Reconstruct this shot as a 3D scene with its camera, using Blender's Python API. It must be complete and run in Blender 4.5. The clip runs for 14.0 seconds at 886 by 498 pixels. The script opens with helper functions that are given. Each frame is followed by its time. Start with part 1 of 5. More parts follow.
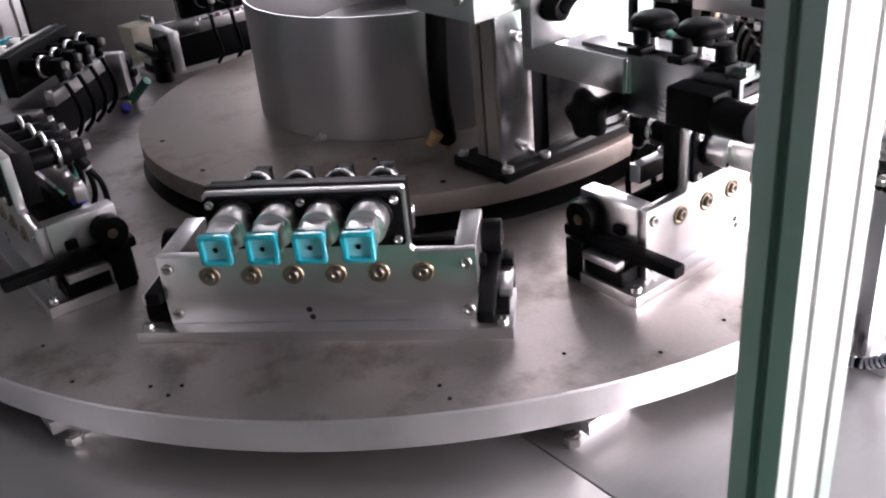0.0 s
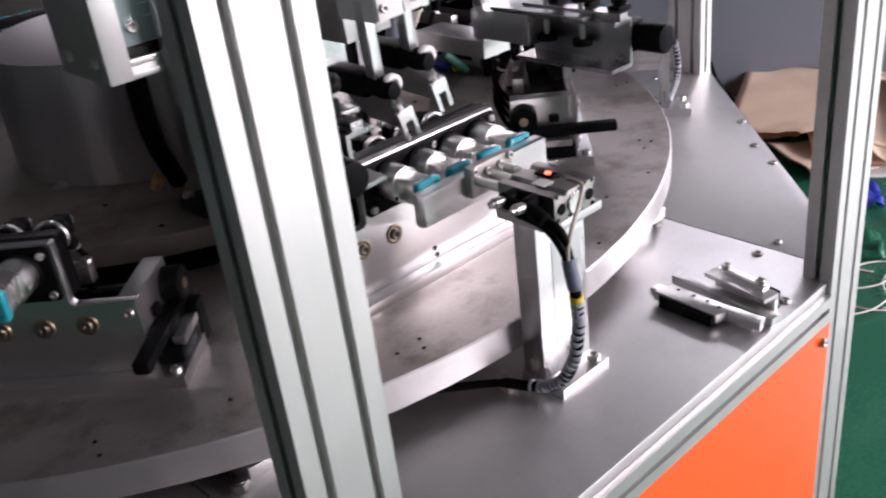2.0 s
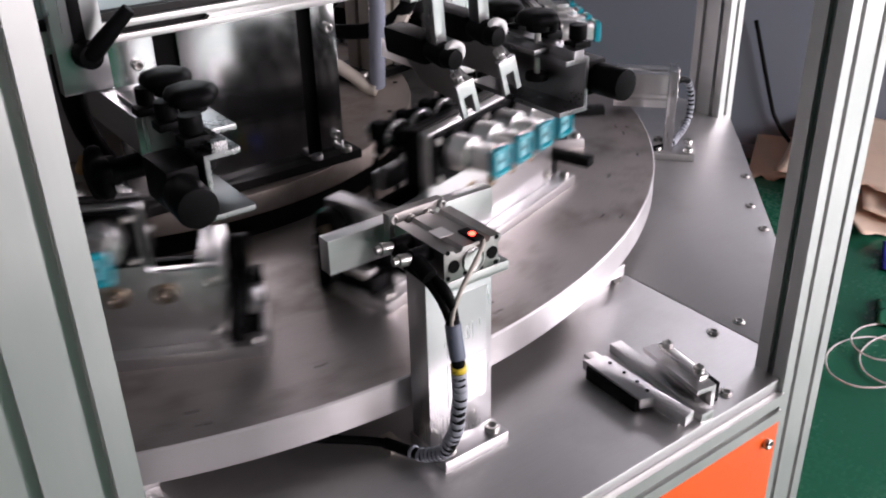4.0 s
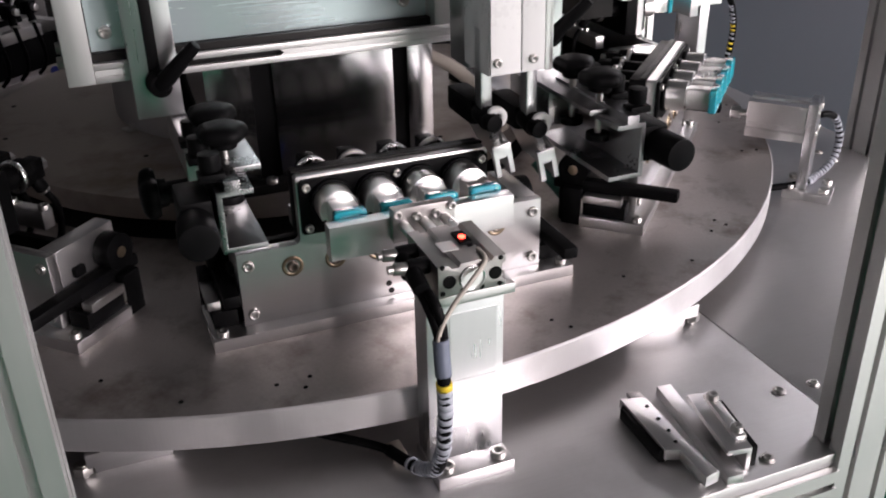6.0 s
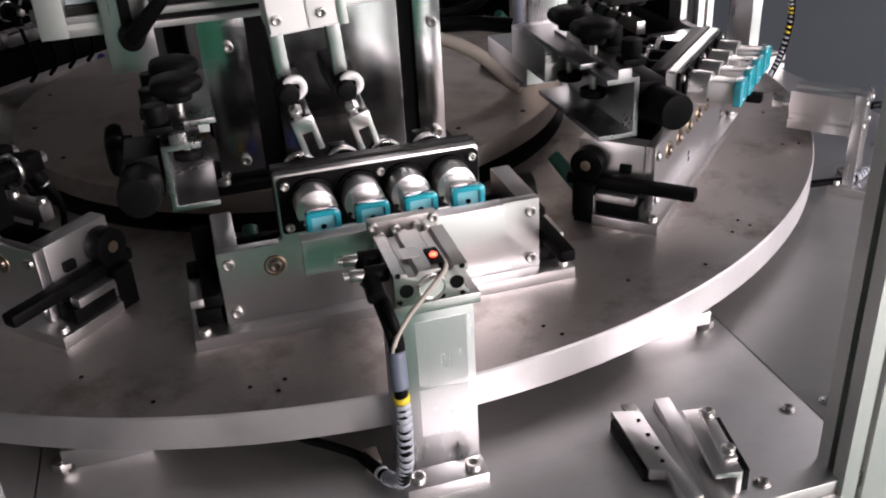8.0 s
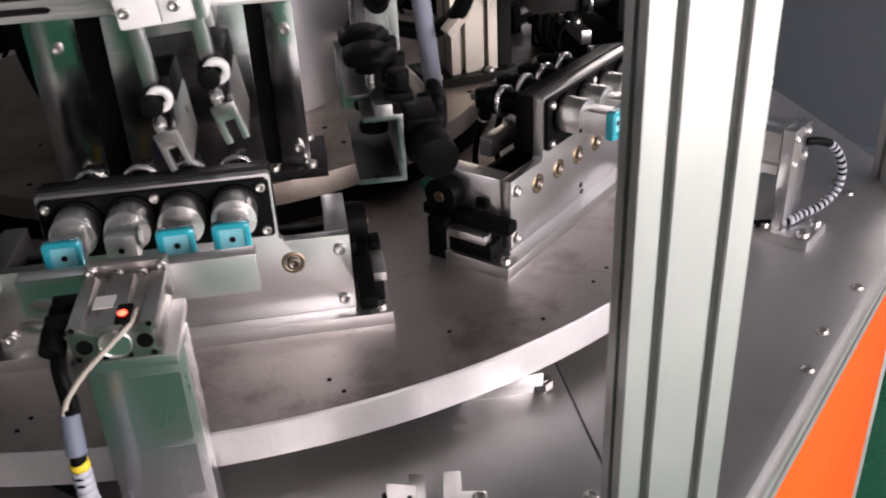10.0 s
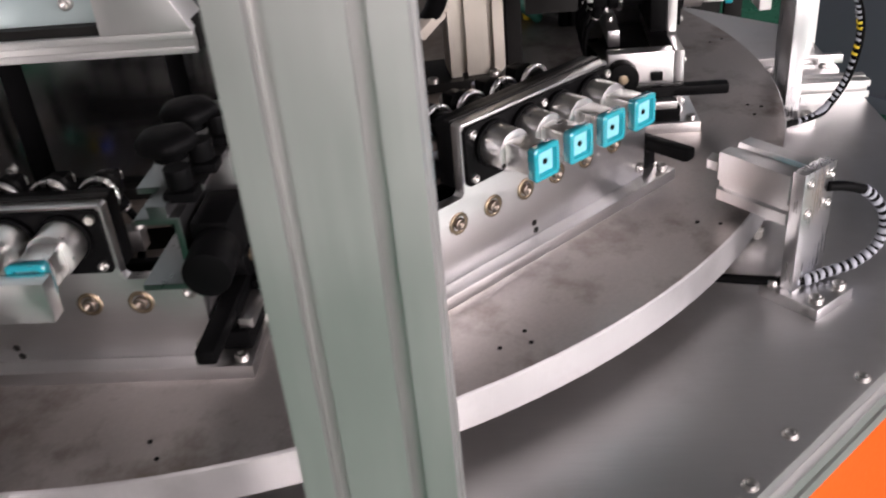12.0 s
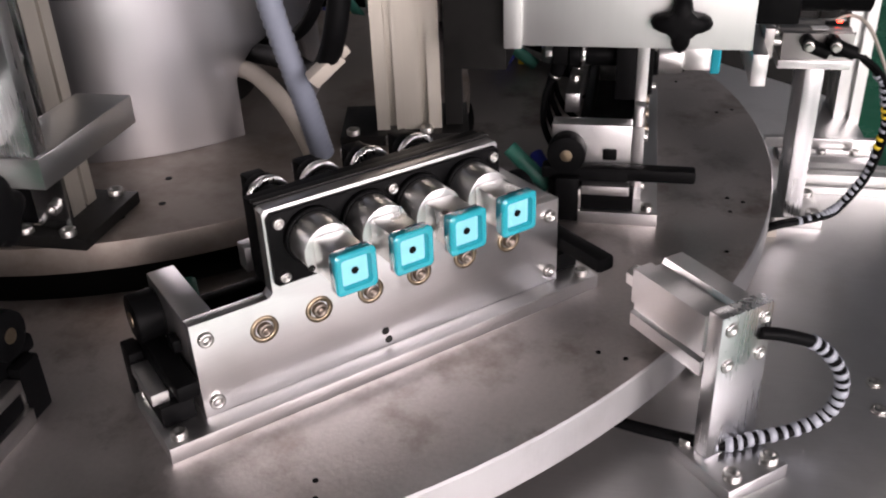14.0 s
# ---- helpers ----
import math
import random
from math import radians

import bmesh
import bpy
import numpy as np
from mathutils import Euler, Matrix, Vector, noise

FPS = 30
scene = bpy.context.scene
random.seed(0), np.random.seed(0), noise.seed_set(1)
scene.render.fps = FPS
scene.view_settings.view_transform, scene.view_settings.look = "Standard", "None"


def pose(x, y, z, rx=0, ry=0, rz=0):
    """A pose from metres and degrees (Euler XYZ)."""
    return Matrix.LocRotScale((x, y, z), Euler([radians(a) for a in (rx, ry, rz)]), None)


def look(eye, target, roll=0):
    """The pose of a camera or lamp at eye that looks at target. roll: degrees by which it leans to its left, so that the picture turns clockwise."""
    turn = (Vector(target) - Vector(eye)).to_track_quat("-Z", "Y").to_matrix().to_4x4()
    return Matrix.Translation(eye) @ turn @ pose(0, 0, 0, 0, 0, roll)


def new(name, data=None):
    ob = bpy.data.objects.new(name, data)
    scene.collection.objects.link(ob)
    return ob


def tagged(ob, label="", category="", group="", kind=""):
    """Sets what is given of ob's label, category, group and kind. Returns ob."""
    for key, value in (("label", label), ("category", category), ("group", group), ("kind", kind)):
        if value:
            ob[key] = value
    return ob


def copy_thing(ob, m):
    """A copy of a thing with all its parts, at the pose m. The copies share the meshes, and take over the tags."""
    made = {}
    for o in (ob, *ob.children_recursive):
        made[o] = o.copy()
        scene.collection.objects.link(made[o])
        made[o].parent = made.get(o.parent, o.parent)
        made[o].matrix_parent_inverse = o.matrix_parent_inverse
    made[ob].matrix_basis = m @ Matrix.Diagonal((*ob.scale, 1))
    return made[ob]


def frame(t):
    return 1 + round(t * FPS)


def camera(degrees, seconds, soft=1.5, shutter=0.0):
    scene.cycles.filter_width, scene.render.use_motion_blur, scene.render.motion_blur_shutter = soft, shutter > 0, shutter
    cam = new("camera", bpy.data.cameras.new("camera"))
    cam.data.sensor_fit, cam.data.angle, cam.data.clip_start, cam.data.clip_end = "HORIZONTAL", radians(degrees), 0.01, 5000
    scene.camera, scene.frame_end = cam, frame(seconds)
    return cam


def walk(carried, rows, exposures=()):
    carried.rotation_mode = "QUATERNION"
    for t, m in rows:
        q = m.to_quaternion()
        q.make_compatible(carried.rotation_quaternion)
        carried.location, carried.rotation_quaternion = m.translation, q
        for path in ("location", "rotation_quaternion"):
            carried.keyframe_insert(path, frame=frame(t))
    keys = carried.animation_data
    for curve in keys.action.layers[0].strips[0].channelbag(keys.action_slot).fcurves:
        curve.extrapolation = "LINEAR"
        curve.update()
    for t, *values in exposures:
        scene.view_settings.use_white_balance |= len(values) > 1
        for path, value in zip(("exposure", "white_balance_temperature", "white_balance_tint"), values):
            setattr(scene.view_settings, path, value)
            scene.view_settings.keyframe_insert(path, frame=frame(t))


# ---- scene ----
# ---- camera ----
cam = camera(51.3, 14.0, soft=2.0, shutter=0.35)
PATH = [
    (0, (-0.6960, -0.9991, 0.4996), (-0.1748, -0.2873, 0.0288), -5.64),
    (0.5, (-0.6509, -1.0579, 0.4950), (-0.1453, -0.3315, 0.0295), -6.61),
    (1, (-0.6000, -1.1022, 0.4937), (-0.0845, -0.3812, 0.0306), -6.93),
    (1.5, (-0.5535, -1.1310, 0.4995), (-0.0195, -0.4252, 0.0338), -8.68),
    (2, (-0.5131, -1.1442, 0.4958), (0.0588, -0.4670, 0.0328), -7.31),
    (2.5, (-0.4732, -1.1446, 0.4857), (0.1352, -0.5036, 0.0178), -6.76),
    (3, (-0.4301, -1.1370, 0.4869), (0.1642, -0.4802, 0.0226), -4.40),
    (5.5, (-0.2577, -1.2092, 0.4862), (0.1167, -0.4049, 0.0248), -1.32),
    (6, (-0.2248, -1.2155, 0.4830), (0.1005, -0.3874, 0.0266), -1.24),
    (6.5, (-0.2004, -1.2185, 0.4806), (0.0895, -0.3802, 0.0189), -2.00),
    (7, (-0.1851, -1.2196, 0.4810), (0.0847, -0.3774, 0.0143), -2.22),
    (9.5, (0.0390, -1.1858, 0.4876), (0.1965, -0.3243, 0.0050), -3.75),
    (10, (0.1231, -1.1775, 0.4780), (0.2431, -0.3124, -0.0090), -2.96),
    (10.5, (0.2191, -1.1768, 0.4770), (0.2286, -0.3027, -0.0087), -3.90),
    (11, (0.2836, -1.1747, 0.4804), (0.2040, -0.3061, -0.0087), -5.65),
    (11.5, (0.3198, -1.1438, 0.4765), (0.2310, -0.2827, -0.0241), -7.21),
    (12, (0.3611, -1.0636, 0.4642), (0.2761, -0.2056, -0.0422), -5.54),
    (12.5, (0.3925, -1.0133, 0.4662), (0.3139, -0.1400, -0.0146), -6.71),
    (13, (0.4277, -0.9713, 0.4593), (0.3474, -0.0944, -0.0147), -5.00),
    (13.5, (0.4864, -0.9149, 0.4489), (0.3616, -0.0579, -0.0512), -1.92),
    (14, (0.5260, -0.8806, 0.4350), (0.3336, -0.0289, -0.0525), -2.50),
]
EXPOSURES = [(t, ev, 6400 if t < 4 else 6600 if t < 8 else 6720, 25 if t < 4 else 22) for t, ev in ((0.0, 1.6), (0.3, 1.25), (0.5, 1.05), (1.0, 0.68), (1.5, 0.35), (2.5, 0.12), (3.2, 0.01), (5.5, 0.0), (6.5, 0.12), (9.5, 0.06), (10.5, 0.0), (11.5, -0.05), (12.5, -0.02), (14.0, -0.1))]
walk(cam, [(t, look(eye, target, roll)) for t, eye, target, roll in PATH], EXPOSURES)

# ---- light: overcast daylight through the wide openings of the hall, plus two added fills ----
world = bpy.data.worlds.new("sky")
scene.world = world
world.use_nodes = True
sky = world.node_tree.nodes.new("ShaderNodeTexSky")
sky.sky_type, sky.sun_disc = "NISHITA", False
sky.sun_elevation, sky.sun_rotation = radians(35), radians(130)
world.node_tree.links.new(sky.outputs["Color"], world.node_tree.nodes["Background"].inputs["Color"])
world.node_tree.nodes["Background"].inputs["Strength"].default_value = 0.008


def area_lamp(name, eye, target, w, h, power, colour):
    d = bpy.data.lights.new(name, "AREA")
    d.shape, d.size, d.size_y, d.energy, d.color = "RECTANGLE", w, h, power, colour
    ob = new(name, d)
    ob.matrix_basis = look(eye, target)
    return ob


area_lamp("daylight_front", (3.2, -5.75, 1.3), (3.2, 0, 1.0), 4.2, 2.6, 430, (1.0, 0.97, 0.95))
area_lamp("daylight_east", (5.75, -3.4, 1.3), (0, -3.4, 1.0), 3.6, 2.6, 330, (1.0, 0.98, 0.98))
area_lamp("daylight_west", (-5.75, 1.6, 1.9), (0, 1.6, 1.2), 2.6, 1.6, 2, (0.90, 0.97, 1.0))
# unseen fill lamp high in the north, added to brighten the plates
area_lamp("fill_north", (3.8, 5.75, 2.5), (2.6, 0, 0.3), 3.0, 1.1, 30, (0.96, 0.98, 1.0))
# second added fill, unseen above the east wall, lifts the base plate's sheen
area_lamp("fill_high_east", (5.75, 2.6, 2.5), (0, 1.2, 0.2), 4.0, 1.1, 165, (0.97, 0.98, 1.0))

# ---------------------------------------------------------------- materials
def material(name, base, metal=0.0, rough=0.5, vary=0.12, scale=18.0, bump=0.08, streak=None, coat=0.0, fine=220.0, rvar=0.12, stain=None):
    m = bpy.data.materials.new(name)
    m.use_nodes = True
    nt = m.node_tree
    n, l = nt.nodes, nt.links
    b = n["Principled BSDF"]
    b.inputs["Metallic"].default_value = metal
    b.inputs["Coat Weight"].default_value = coat
    co = n.new("ShaderNodeTexCoord")
    mp = n.new("ShaderNodeMapping")
    if streak:
        mp.inputs["Scale"].default_value = streak
    l.new(co.outputs["Object"], mp.inputs["Vector"])
    big = n.new("ShaderNodeTexNoise")
    big.inputs["Scale"].default_value = scale
    big.inputs["Detail"].default_value = 5
    l.new(co.outputs["Object"], big.inputs["Vector"])
    small = n.new("ShaderNodeTexNoise")
    small.inputs["Scale"].default_value = fine
    small.inputs["Detail"].default_value = 3
    l.new(mp.outputs["Vector"], small.inputs["Vector"])
    info = n.new("ShaderNodeObjectInfo")
    add = n.new("ShaderNodeMath")
    add.operation = "MULTIPLY_ADD"
    l.new(small.outputs["Fac"], add.inputs[0])
    add.inputs[1].default_value = 0.45
    l.new(big.outputs["Fac"], add.inputs[2])
    add2 = n.new("ShaderNodeMath")
    add2.operation = "MULTIPLY_ADD"
    l.new(info.outputs["Random"], add2.inputs[0])
    add2.inputs[1].default_value = 0.12
    l.new(add.outputs[0], add2.inputs[2])
    ramp = n.new("ShaderNodeMapRange")
    ramp.inputs["From Min"].default_value = 0.35
    ramp.inputs["From Max"].default_value = 1.15
    ramp.inputs["To Min"].default_value = 1.0 - vary
    ramp.inputs["To Max"].default_value = 1.0 + vary
    l.new(add2.outputs[0], ramp.inputs["Value"])
    mul = n.new("ShaderNodeVectorMath")
    mul.operation = "SCALE"
    mul.inputs[0].default_value = base
    l.new(ramp.outputs["Result"], mul.inputs["Scale"])
    colour = mul.outputs[0]
    if stain:
        tone, amount, size = stain
        sp = n.new("ShaderNodeTexNoise")
        sp.inputs["Scale"].default_value = size
        sp.inputs["Detail"].default_value = 8
        sp.inputs["Roughness"].default_value = 0.65
        l.new(co.outputs["Object"], sp.inputs["Vector"])
        sr = n.new("ShaderNodeMapRange")
        sr.inputs["From Min"].default_value = 0.5
        sr.inputs["From Max"].default_value = 0.72
        sr.inputs["To Max"].default_value = amount
        l.new(sp.outputs["Fac"], sr.inputs["Value"])
        mix = n.new("ShaderNodeMix")
        mix.data_type = "RGBA"
        l.new(sr.outputs["Result"], mix.inputs["Factor"])
        l.new(colour, mix.inputs["A"])
        mix.inputs["B"].default_value = (*tone, 1)
        colour = mix.outputs["Result"]
    l.new(colour, b.inputs["Base Color"])
    rr = n.new("ShaderNodeMapRange")
    rr.inputs["From Min"].default_value = 0.35
    rr.inputs["From Max"].default_value = 1.1
    rr.inputs["To Min"].default_value = max(0.03, rough - rvar)
    rr.inputs["To Max"].default_value = min(1.0, rough + rvar)
    l.new(add.outputs[0], rr.inputs["Value"])
    l.new(rr.outputs["Result"], b.inputs["Roughness"])
    if bump:
        bp = n.new("ShaderNodeBump")
        bp.inputs["Strength"].default_value = bump
        bp.inputs["Distance"].default_value = 0.001
        l.new(small.outputs["Fac"], bp.inputs["Height"])
        l.new(bp.outputs["Normal"], b.inputs["Normal"])
    return m


def glow(name, colour, strength):
    m = material(name, colour, 0, 0.3, 0.02, 20, 0)
    b = m.node_tree.nodes["Principled BSDF"]
    b.inputs["Emission Color"].default_value = (*colour, 1)
    b.inputs["Emission Strength"].default_value = strength
    return m


SLIDE = material("grey_anodised_slide", (0.40, 0.385, 0.375), 1.0, 0.36, 0.08, 20, 0.05, fine=300)
SLEEVE = material("blue_grey_sleeve", (0.13, 0.15, 0.20), 0.0, 0.4, 0.1, 40, 0.04)
ALU = material("machined_aluminium", (0.70, 0.69, 0.69), 1.0, 0.31, 0.07, 14, 0.03, (0.06, 1, 1), fine=420, rvar=0.06)
ALU_V = material("brushed_aluminium", (0.68, 0.68, 0.69), 1.0, 0.28, 0.05, 11, 0.0, (1, 1, 0.06), fine=420, rvar=0.02)
DIAL = material("ground_dial_plate", (0.50, 0.465, 0.45), 1.0, 0.46, 0.22, 9, 0.18, (1, 1, 1), fine=260, rvar=0.17, stain=((0.17, 0.125, 0.095), 0.85, 13))
RIM = material("turned_rim", (0.72, 0.71, 0.71), 1.0, 0.48, 0.06, 12, 0.12, (1, 1, 0.05), fine=350, stain=((0.35, 0.33, 0.32), 0.35, 9))
DISC = material("worn_disc", (0.42, 0.375, 0.34), 1.0, 0.52, 0.14, 7, 0.10, fine=240, stain=((0.17, 0.12, 0.085), 0.7, 7))
PLATE = material("steel_base_plate", (0.64, 0.635, 0.635), 1.0, 0.43, 0.10, 5, 0.14, (0.05, 1, 1), fine=420, rvar=0.09, stain=((0.40, 0.39, 0.385), 0.35, 8))
PROFILE = material("anodised_profile", (0.68, 0.68, 0.67), 0.9, 0.42, 0.05, 16, 0.02, (1, 1, 0.05), fine=300, rvar=0.05)
# beige profile, with the shade on the inner columns darkened into its colour
BEIGE_SHADED = material("beige_shaded_profile", (0.60, 0.56, 0.49), 0.8, 0.46, 0.10, 12, 0.05, (1, 1, 0.03), fine=400)
CREAM = material("cream_painted_metal", (0.42, 0.39, 0.31), 0.0, 0.5, 0.10, 20, 0.04)
HUB = material("rolled_sheet_steel", (0.52, 0.515, 0.53), 1.0, 0.36, 0.03, 4, 0.01, (1, 1, 0.05), fine=260, rvar=0.03)
MIRROR = material("polished_sheet", (0.66, 0.67, 0.68), 1.0, 0.17, 0.05, 5, 0.05, (0.05, 1, 1), fine=300, rvar=0.05)
# the bright teal floor mirrored in the cover is put into this base colour
COVER = material("cover_floor_reflection", (0.56, 0.67, 0.68), 0.55, 0.27, 0.05, 5, 0.05, (0.05, 1, 1), fine=300, rvar=0.05)
HEADPAINT = material("white_enamel", (0.78, 0.78, 0.77), 0.0, 0.32, 0.03, 12, 0.02)
CHROME = material("satin_chrome", (0.84, 0.83, 0.82), 1.0, 0.30, 0.05, 20, 0.03, (1, 1, 0.2), fine=200, rvar=0.08)
STEEL = material("screw_steel", (0.50, 0.49, 0.47), 1.0, 0.33, 0.08, 60, 0.05)
OXIDE = material("oxidised_screw", (0.24, 0.20, 0.17), 1.0, 0.38, 0.15, 60, 0.05)
# aluminium of the press brackets; the dark ceiling's reflection is in its base colour
BRACKET = material("aluminium_dark_reflection", (0.30, 0.30, 0.305), 1.0, 0.30, 0.08, 18, 0.03, fine=300, rvar=0.06)
BRASS = material("bronze_bush", (0.34, 0.27, 0.19), 1.0, 0.36, 0.12, 60, 0.05)
BLACK = material("black_anodised", (0.0035, 0.0035, 0.0038), 0.0, 0.42, 0.3, 30, 0.08)
RUBBER = material("black_plastic", (0.0035, 0.0035, 0.0038), 0.0, 0.46, 0.3, 50, 0.12)
DARK = material("dark_steel", (0.013, 0.0125, 0.012), 0.3, 0.45, 0.3, 24, 0.12)
ORANGE = material("orange_paint", (0.87, 0.105, 0.006), 0.0, 0.42, 0.03, 6, 0.03)
GREEN = material("green_floor_paint", (0.011, 0.135, 0.073), 0.0, 0.26, 0.18, 2.5, 0.10, fine=90, stain=((0.045, 0.20, 0.125), 0.5, 3))
WALL = material("blue_grey_panel", (0.185, 0.215, 0.26), 0.0, 0.5, 0.06, 2, 0.03, fine=60)
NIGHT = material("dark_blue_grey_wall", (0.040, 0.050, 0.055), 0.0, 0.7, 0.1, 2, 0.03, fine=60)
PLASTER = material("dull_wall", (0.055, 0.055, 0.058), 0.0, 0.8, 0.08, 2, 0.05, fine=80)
CARD = material("brown_cardboard", (0.78, 0.61, 0.47), 0.0, 0.75, 0.12, 8, 0.10, (0.1, 1, 1), fine=160)
WHITE = material("white_plastic", (0.75, 0.75, 0.74), 0.0, 0.4, 0.04, 20, 0.03)
GREYHOSE = material("grey_conduit", (0.20, 0.22, 0.27), 0.0, 0.42, 0.08, 40, 0.04)
BEIGE = material("beige_cable", (0.42, 0.38, 0.33), 0.0, 0.5, 0.08, 40, 0.04)
WRAP = material("pale_spiral_wrap", (0.36, 0.38, 0.43), 0.0, 0.35, 0.08, 40, 0.03)
YELLOW = material("yellow_tape", (0.75, 0.55, 0.03), 0.0, 0.5, 0.08, 60, 0.03)
TAPE = material("tan_tape", (0.50, 0.30, 0.12), 0.0, 0.5, 0.15, 60, 0.05)
TEAL = material("green_sleeve", (0.03, 0.16, 0.12), 0.0, 0.4, 0.1, 40, 0.03)
RED = material("red_plastic_bag", (0.62, 0.02, 0.03), 0.0, 0.35, 0.15, 30, 0.1)
BLUE = material("blue_plastic_bag", (0.03, 0.05, 0.42), 0.0, 0.35, 0.15, 30, 0.1)
CAP = material("turquoise_plastic", (0.01, 0.42, 0.52), 0.0, 0.16, 0.05, 60, 0.0, coat=0.6)
CAP.node_tree.nodes["Principled BSDF"].inputs["Transmission Weight"].default_value = 0.25
FILM = material("pale_inner_face", (0.22, 0.60, 0.68), 0.0, 0.22, 0.05, 60, 0.0, coat=0.4)
for m in (BLACK, RUBBER):
    m.node_tree.nodes["Principled BSDF"].inputs["Specular IOR Level"].default_value = 0.06
DARK.node_tree.nodes["Principled BSDF"].inputs["Specular IOR Level"].default_value = 0.2
LED = glow("red_led", (1.0, 0.04, 0.02), 14.0)
BULB = glow("warm_led", (1.0, 0.62, 0.40), 5.0)


# ---------------------------------------------------------------- mesh helpers
def box(bm, x0, x1, y0, y1, z0, z1, bev=0.0, mat=0):
    m = Matrix.Translation(((x0 + x1) / 2, (y0 + y1) / 2, (z0 + z1) / 2)) @ Matrix.Diagonal((abs(x1 - x0), abs(y1 - y0), abs(z1 - z0), 1))
    r = bmesh.ops.create_cube(bm, size=1, matrix=m)
    if bev:
        edges = list({e for v in r["verts"] for e in v.link_edges})
        bmesh.ops.bevel(bm, geom=edges, offset=bev, segments=2, affect="EDGES", profile=0.6)
    return bm


def tube(bm, p0, p1, r0, r1=None, seg=20, bev=0.0, caps=True):
    p0, p1 = Vector(p0), Vector(p1)
    d = p1 - p0
    m = Matrix.Translation((p0 + p1) / 2) @ d.to_track_quat("Z", "Y").to_matrix().to_4x4()
    r = bmesh.ops.create_cone(bm, cap_ends=caps, segments=seg, radius1=r0, radius2=r0 if r1 is None else r1, depth=d.length, matrix=m)
    if bev:
        edges = [e for e in {e for v in r["verts"] for e in v.link_edges} if len(e.link_faces) == 2 and any(len(f.verts) > 4 for f in e.link_faces)]
        bmesh.ops.bevel(bm, geom=edges, offset=bev, segments=2, affect="EDGES", profile=0.6)
    return bm


def ring(bm, p0, p1, ro, ri, seg=24):
    """A hollow tube from p0 to p1."""
    p0, p1 = Vector(p0), Vector(p1)
    q = (p1 - p0).to_track_quat("Z", "Y")
    loops = []
    for p, r in ((p0, ro), (p1, ro), (p1, ri), (p0, ri)):
        loops.append([bm.verts.new(p + q @ Vector((r * math.cos(2 * math.pi * i / seg), r * math.sin(2 * math.pi * i / seg), 0))) for i in range(seg)])
    for a in range(4):
        one, two = loops[a], loops[(a + 1) % 4]
        for i in range(seg):
            j = (i + 1) % seg
            bm.faces.new((one[i], one[j], two[j], two[i]))
    return bm


def prism(bm, pts, to3, depth, bev=0.0):
    """Extrudes the outline pts; to3 maps (a, b, h) to space, h from 0 to depth."""
    lo = [bm.verts.new(to3(a, b, 0.0)) for a, b in pts]
    hi = [bm.verts.new(to3(a, b, depth)) for a, b in pts]
    faces = [bm.faces.new(lo[::-1]), bm.faces.new(hi)]
    for i in range(len(pts)):
        j = (i + 1) % len(pts)
        faces.append(bm.faces.new((lo[i], lo[j], hi[j], hi[i])))
    bmesh.ops.recalc_face_normals(bm, faces=faces)
    if bev:
        edges = list({e for f in faces[:2] for e in f.edges})
        bmesh.ops.bevel(bm, geom=edges, offset=bev, segments=2, affect="EDGES", profile=0.6)
    return bm


def sweep(bm, points, r, seg=10, rings=60, wave=0.0):
    """A round cable through the points (Catmull-Rom)."""
    pts = [Vector(p) for p in points]
    pts = [pts[0] * 2 - pts[1]] + pts + [pts[-1] * 2 - pts[-2]]
    line = []
    for k in range(rings + 1):
        s = k / rings * (len(pts) - 3)
        i = min(int(s), len(pts) - 4)
        t = s - i
        a, b, c, d = pts[i : i + 4]
        line.append(0.5 * (2 * b + (c - a) * t + (2 * a - 5 * b + 4 * c - d) * t * t + (3 * b - a - 3 * c + d) * t**3))
    last, side = None, Vector((0.3, 0.5, 0.8))
    for k, p in enumerate(line):
        way = (line[min(k + 1, rings)] - line[max(k - 1, 0)]).normalized()
        side = (side - way * side.dot(way)).normalized()
        up = way.cross(side)
        rr = r * (1 + (wave if k % 2 else -wave))
        now = [bm.verts.new(p + rr * (math.cos(2 * math.pi * i / seg) * side + math.sin(2 * math.pi * i / seg) * up)) for i in range(seg)]
        if last:
            for i in range(seg):
                j = (i + 1) % seg
                bm.faces.new((last[i], last[j], now[j], now[i]))
        else:
            bm.faces.new(now[::-1])
        last = now
    bm.faces.new(last)
    return bm


def smooth(bm, angle=40):
    for f in bm.faces:
        f.smooth = True
    for e in bm.edges:
        if len(e.link_faces) == 2 and e.calc_face_angle(0) > radians(angle):
            e.smooth = False


def mesh_of(name, bm, mats):
    smooth(bm)
    me = bpy.data.meshes.new(name)
    bm.to_mesh(me)
    bm.free()
    for m in mats if isinstance(mats, (list, tuple)) else (mats,):
        me.materials.append(m)
    return me


def part(name, bm, mats, parent=None, label="", at=None):
    ob = new(name, mesh_of(name, bm, mats) if isinstance(bm, bmesh.types.BMesh) else bm)
    if parent:
        ob.parent = parent
    if at is not None:
        ob.matrix_basis = at
    if label:
        ob["label"] = label
    return ob


def thing(name, label, category, group="", kind="", at=None):
    ob = new(name)
    ob.empty_display_size = 0.05
    if at is not None:
        ob.matrix_basis = at
    return tagged(ob, label, category, group, kind)


B = bmesh.new


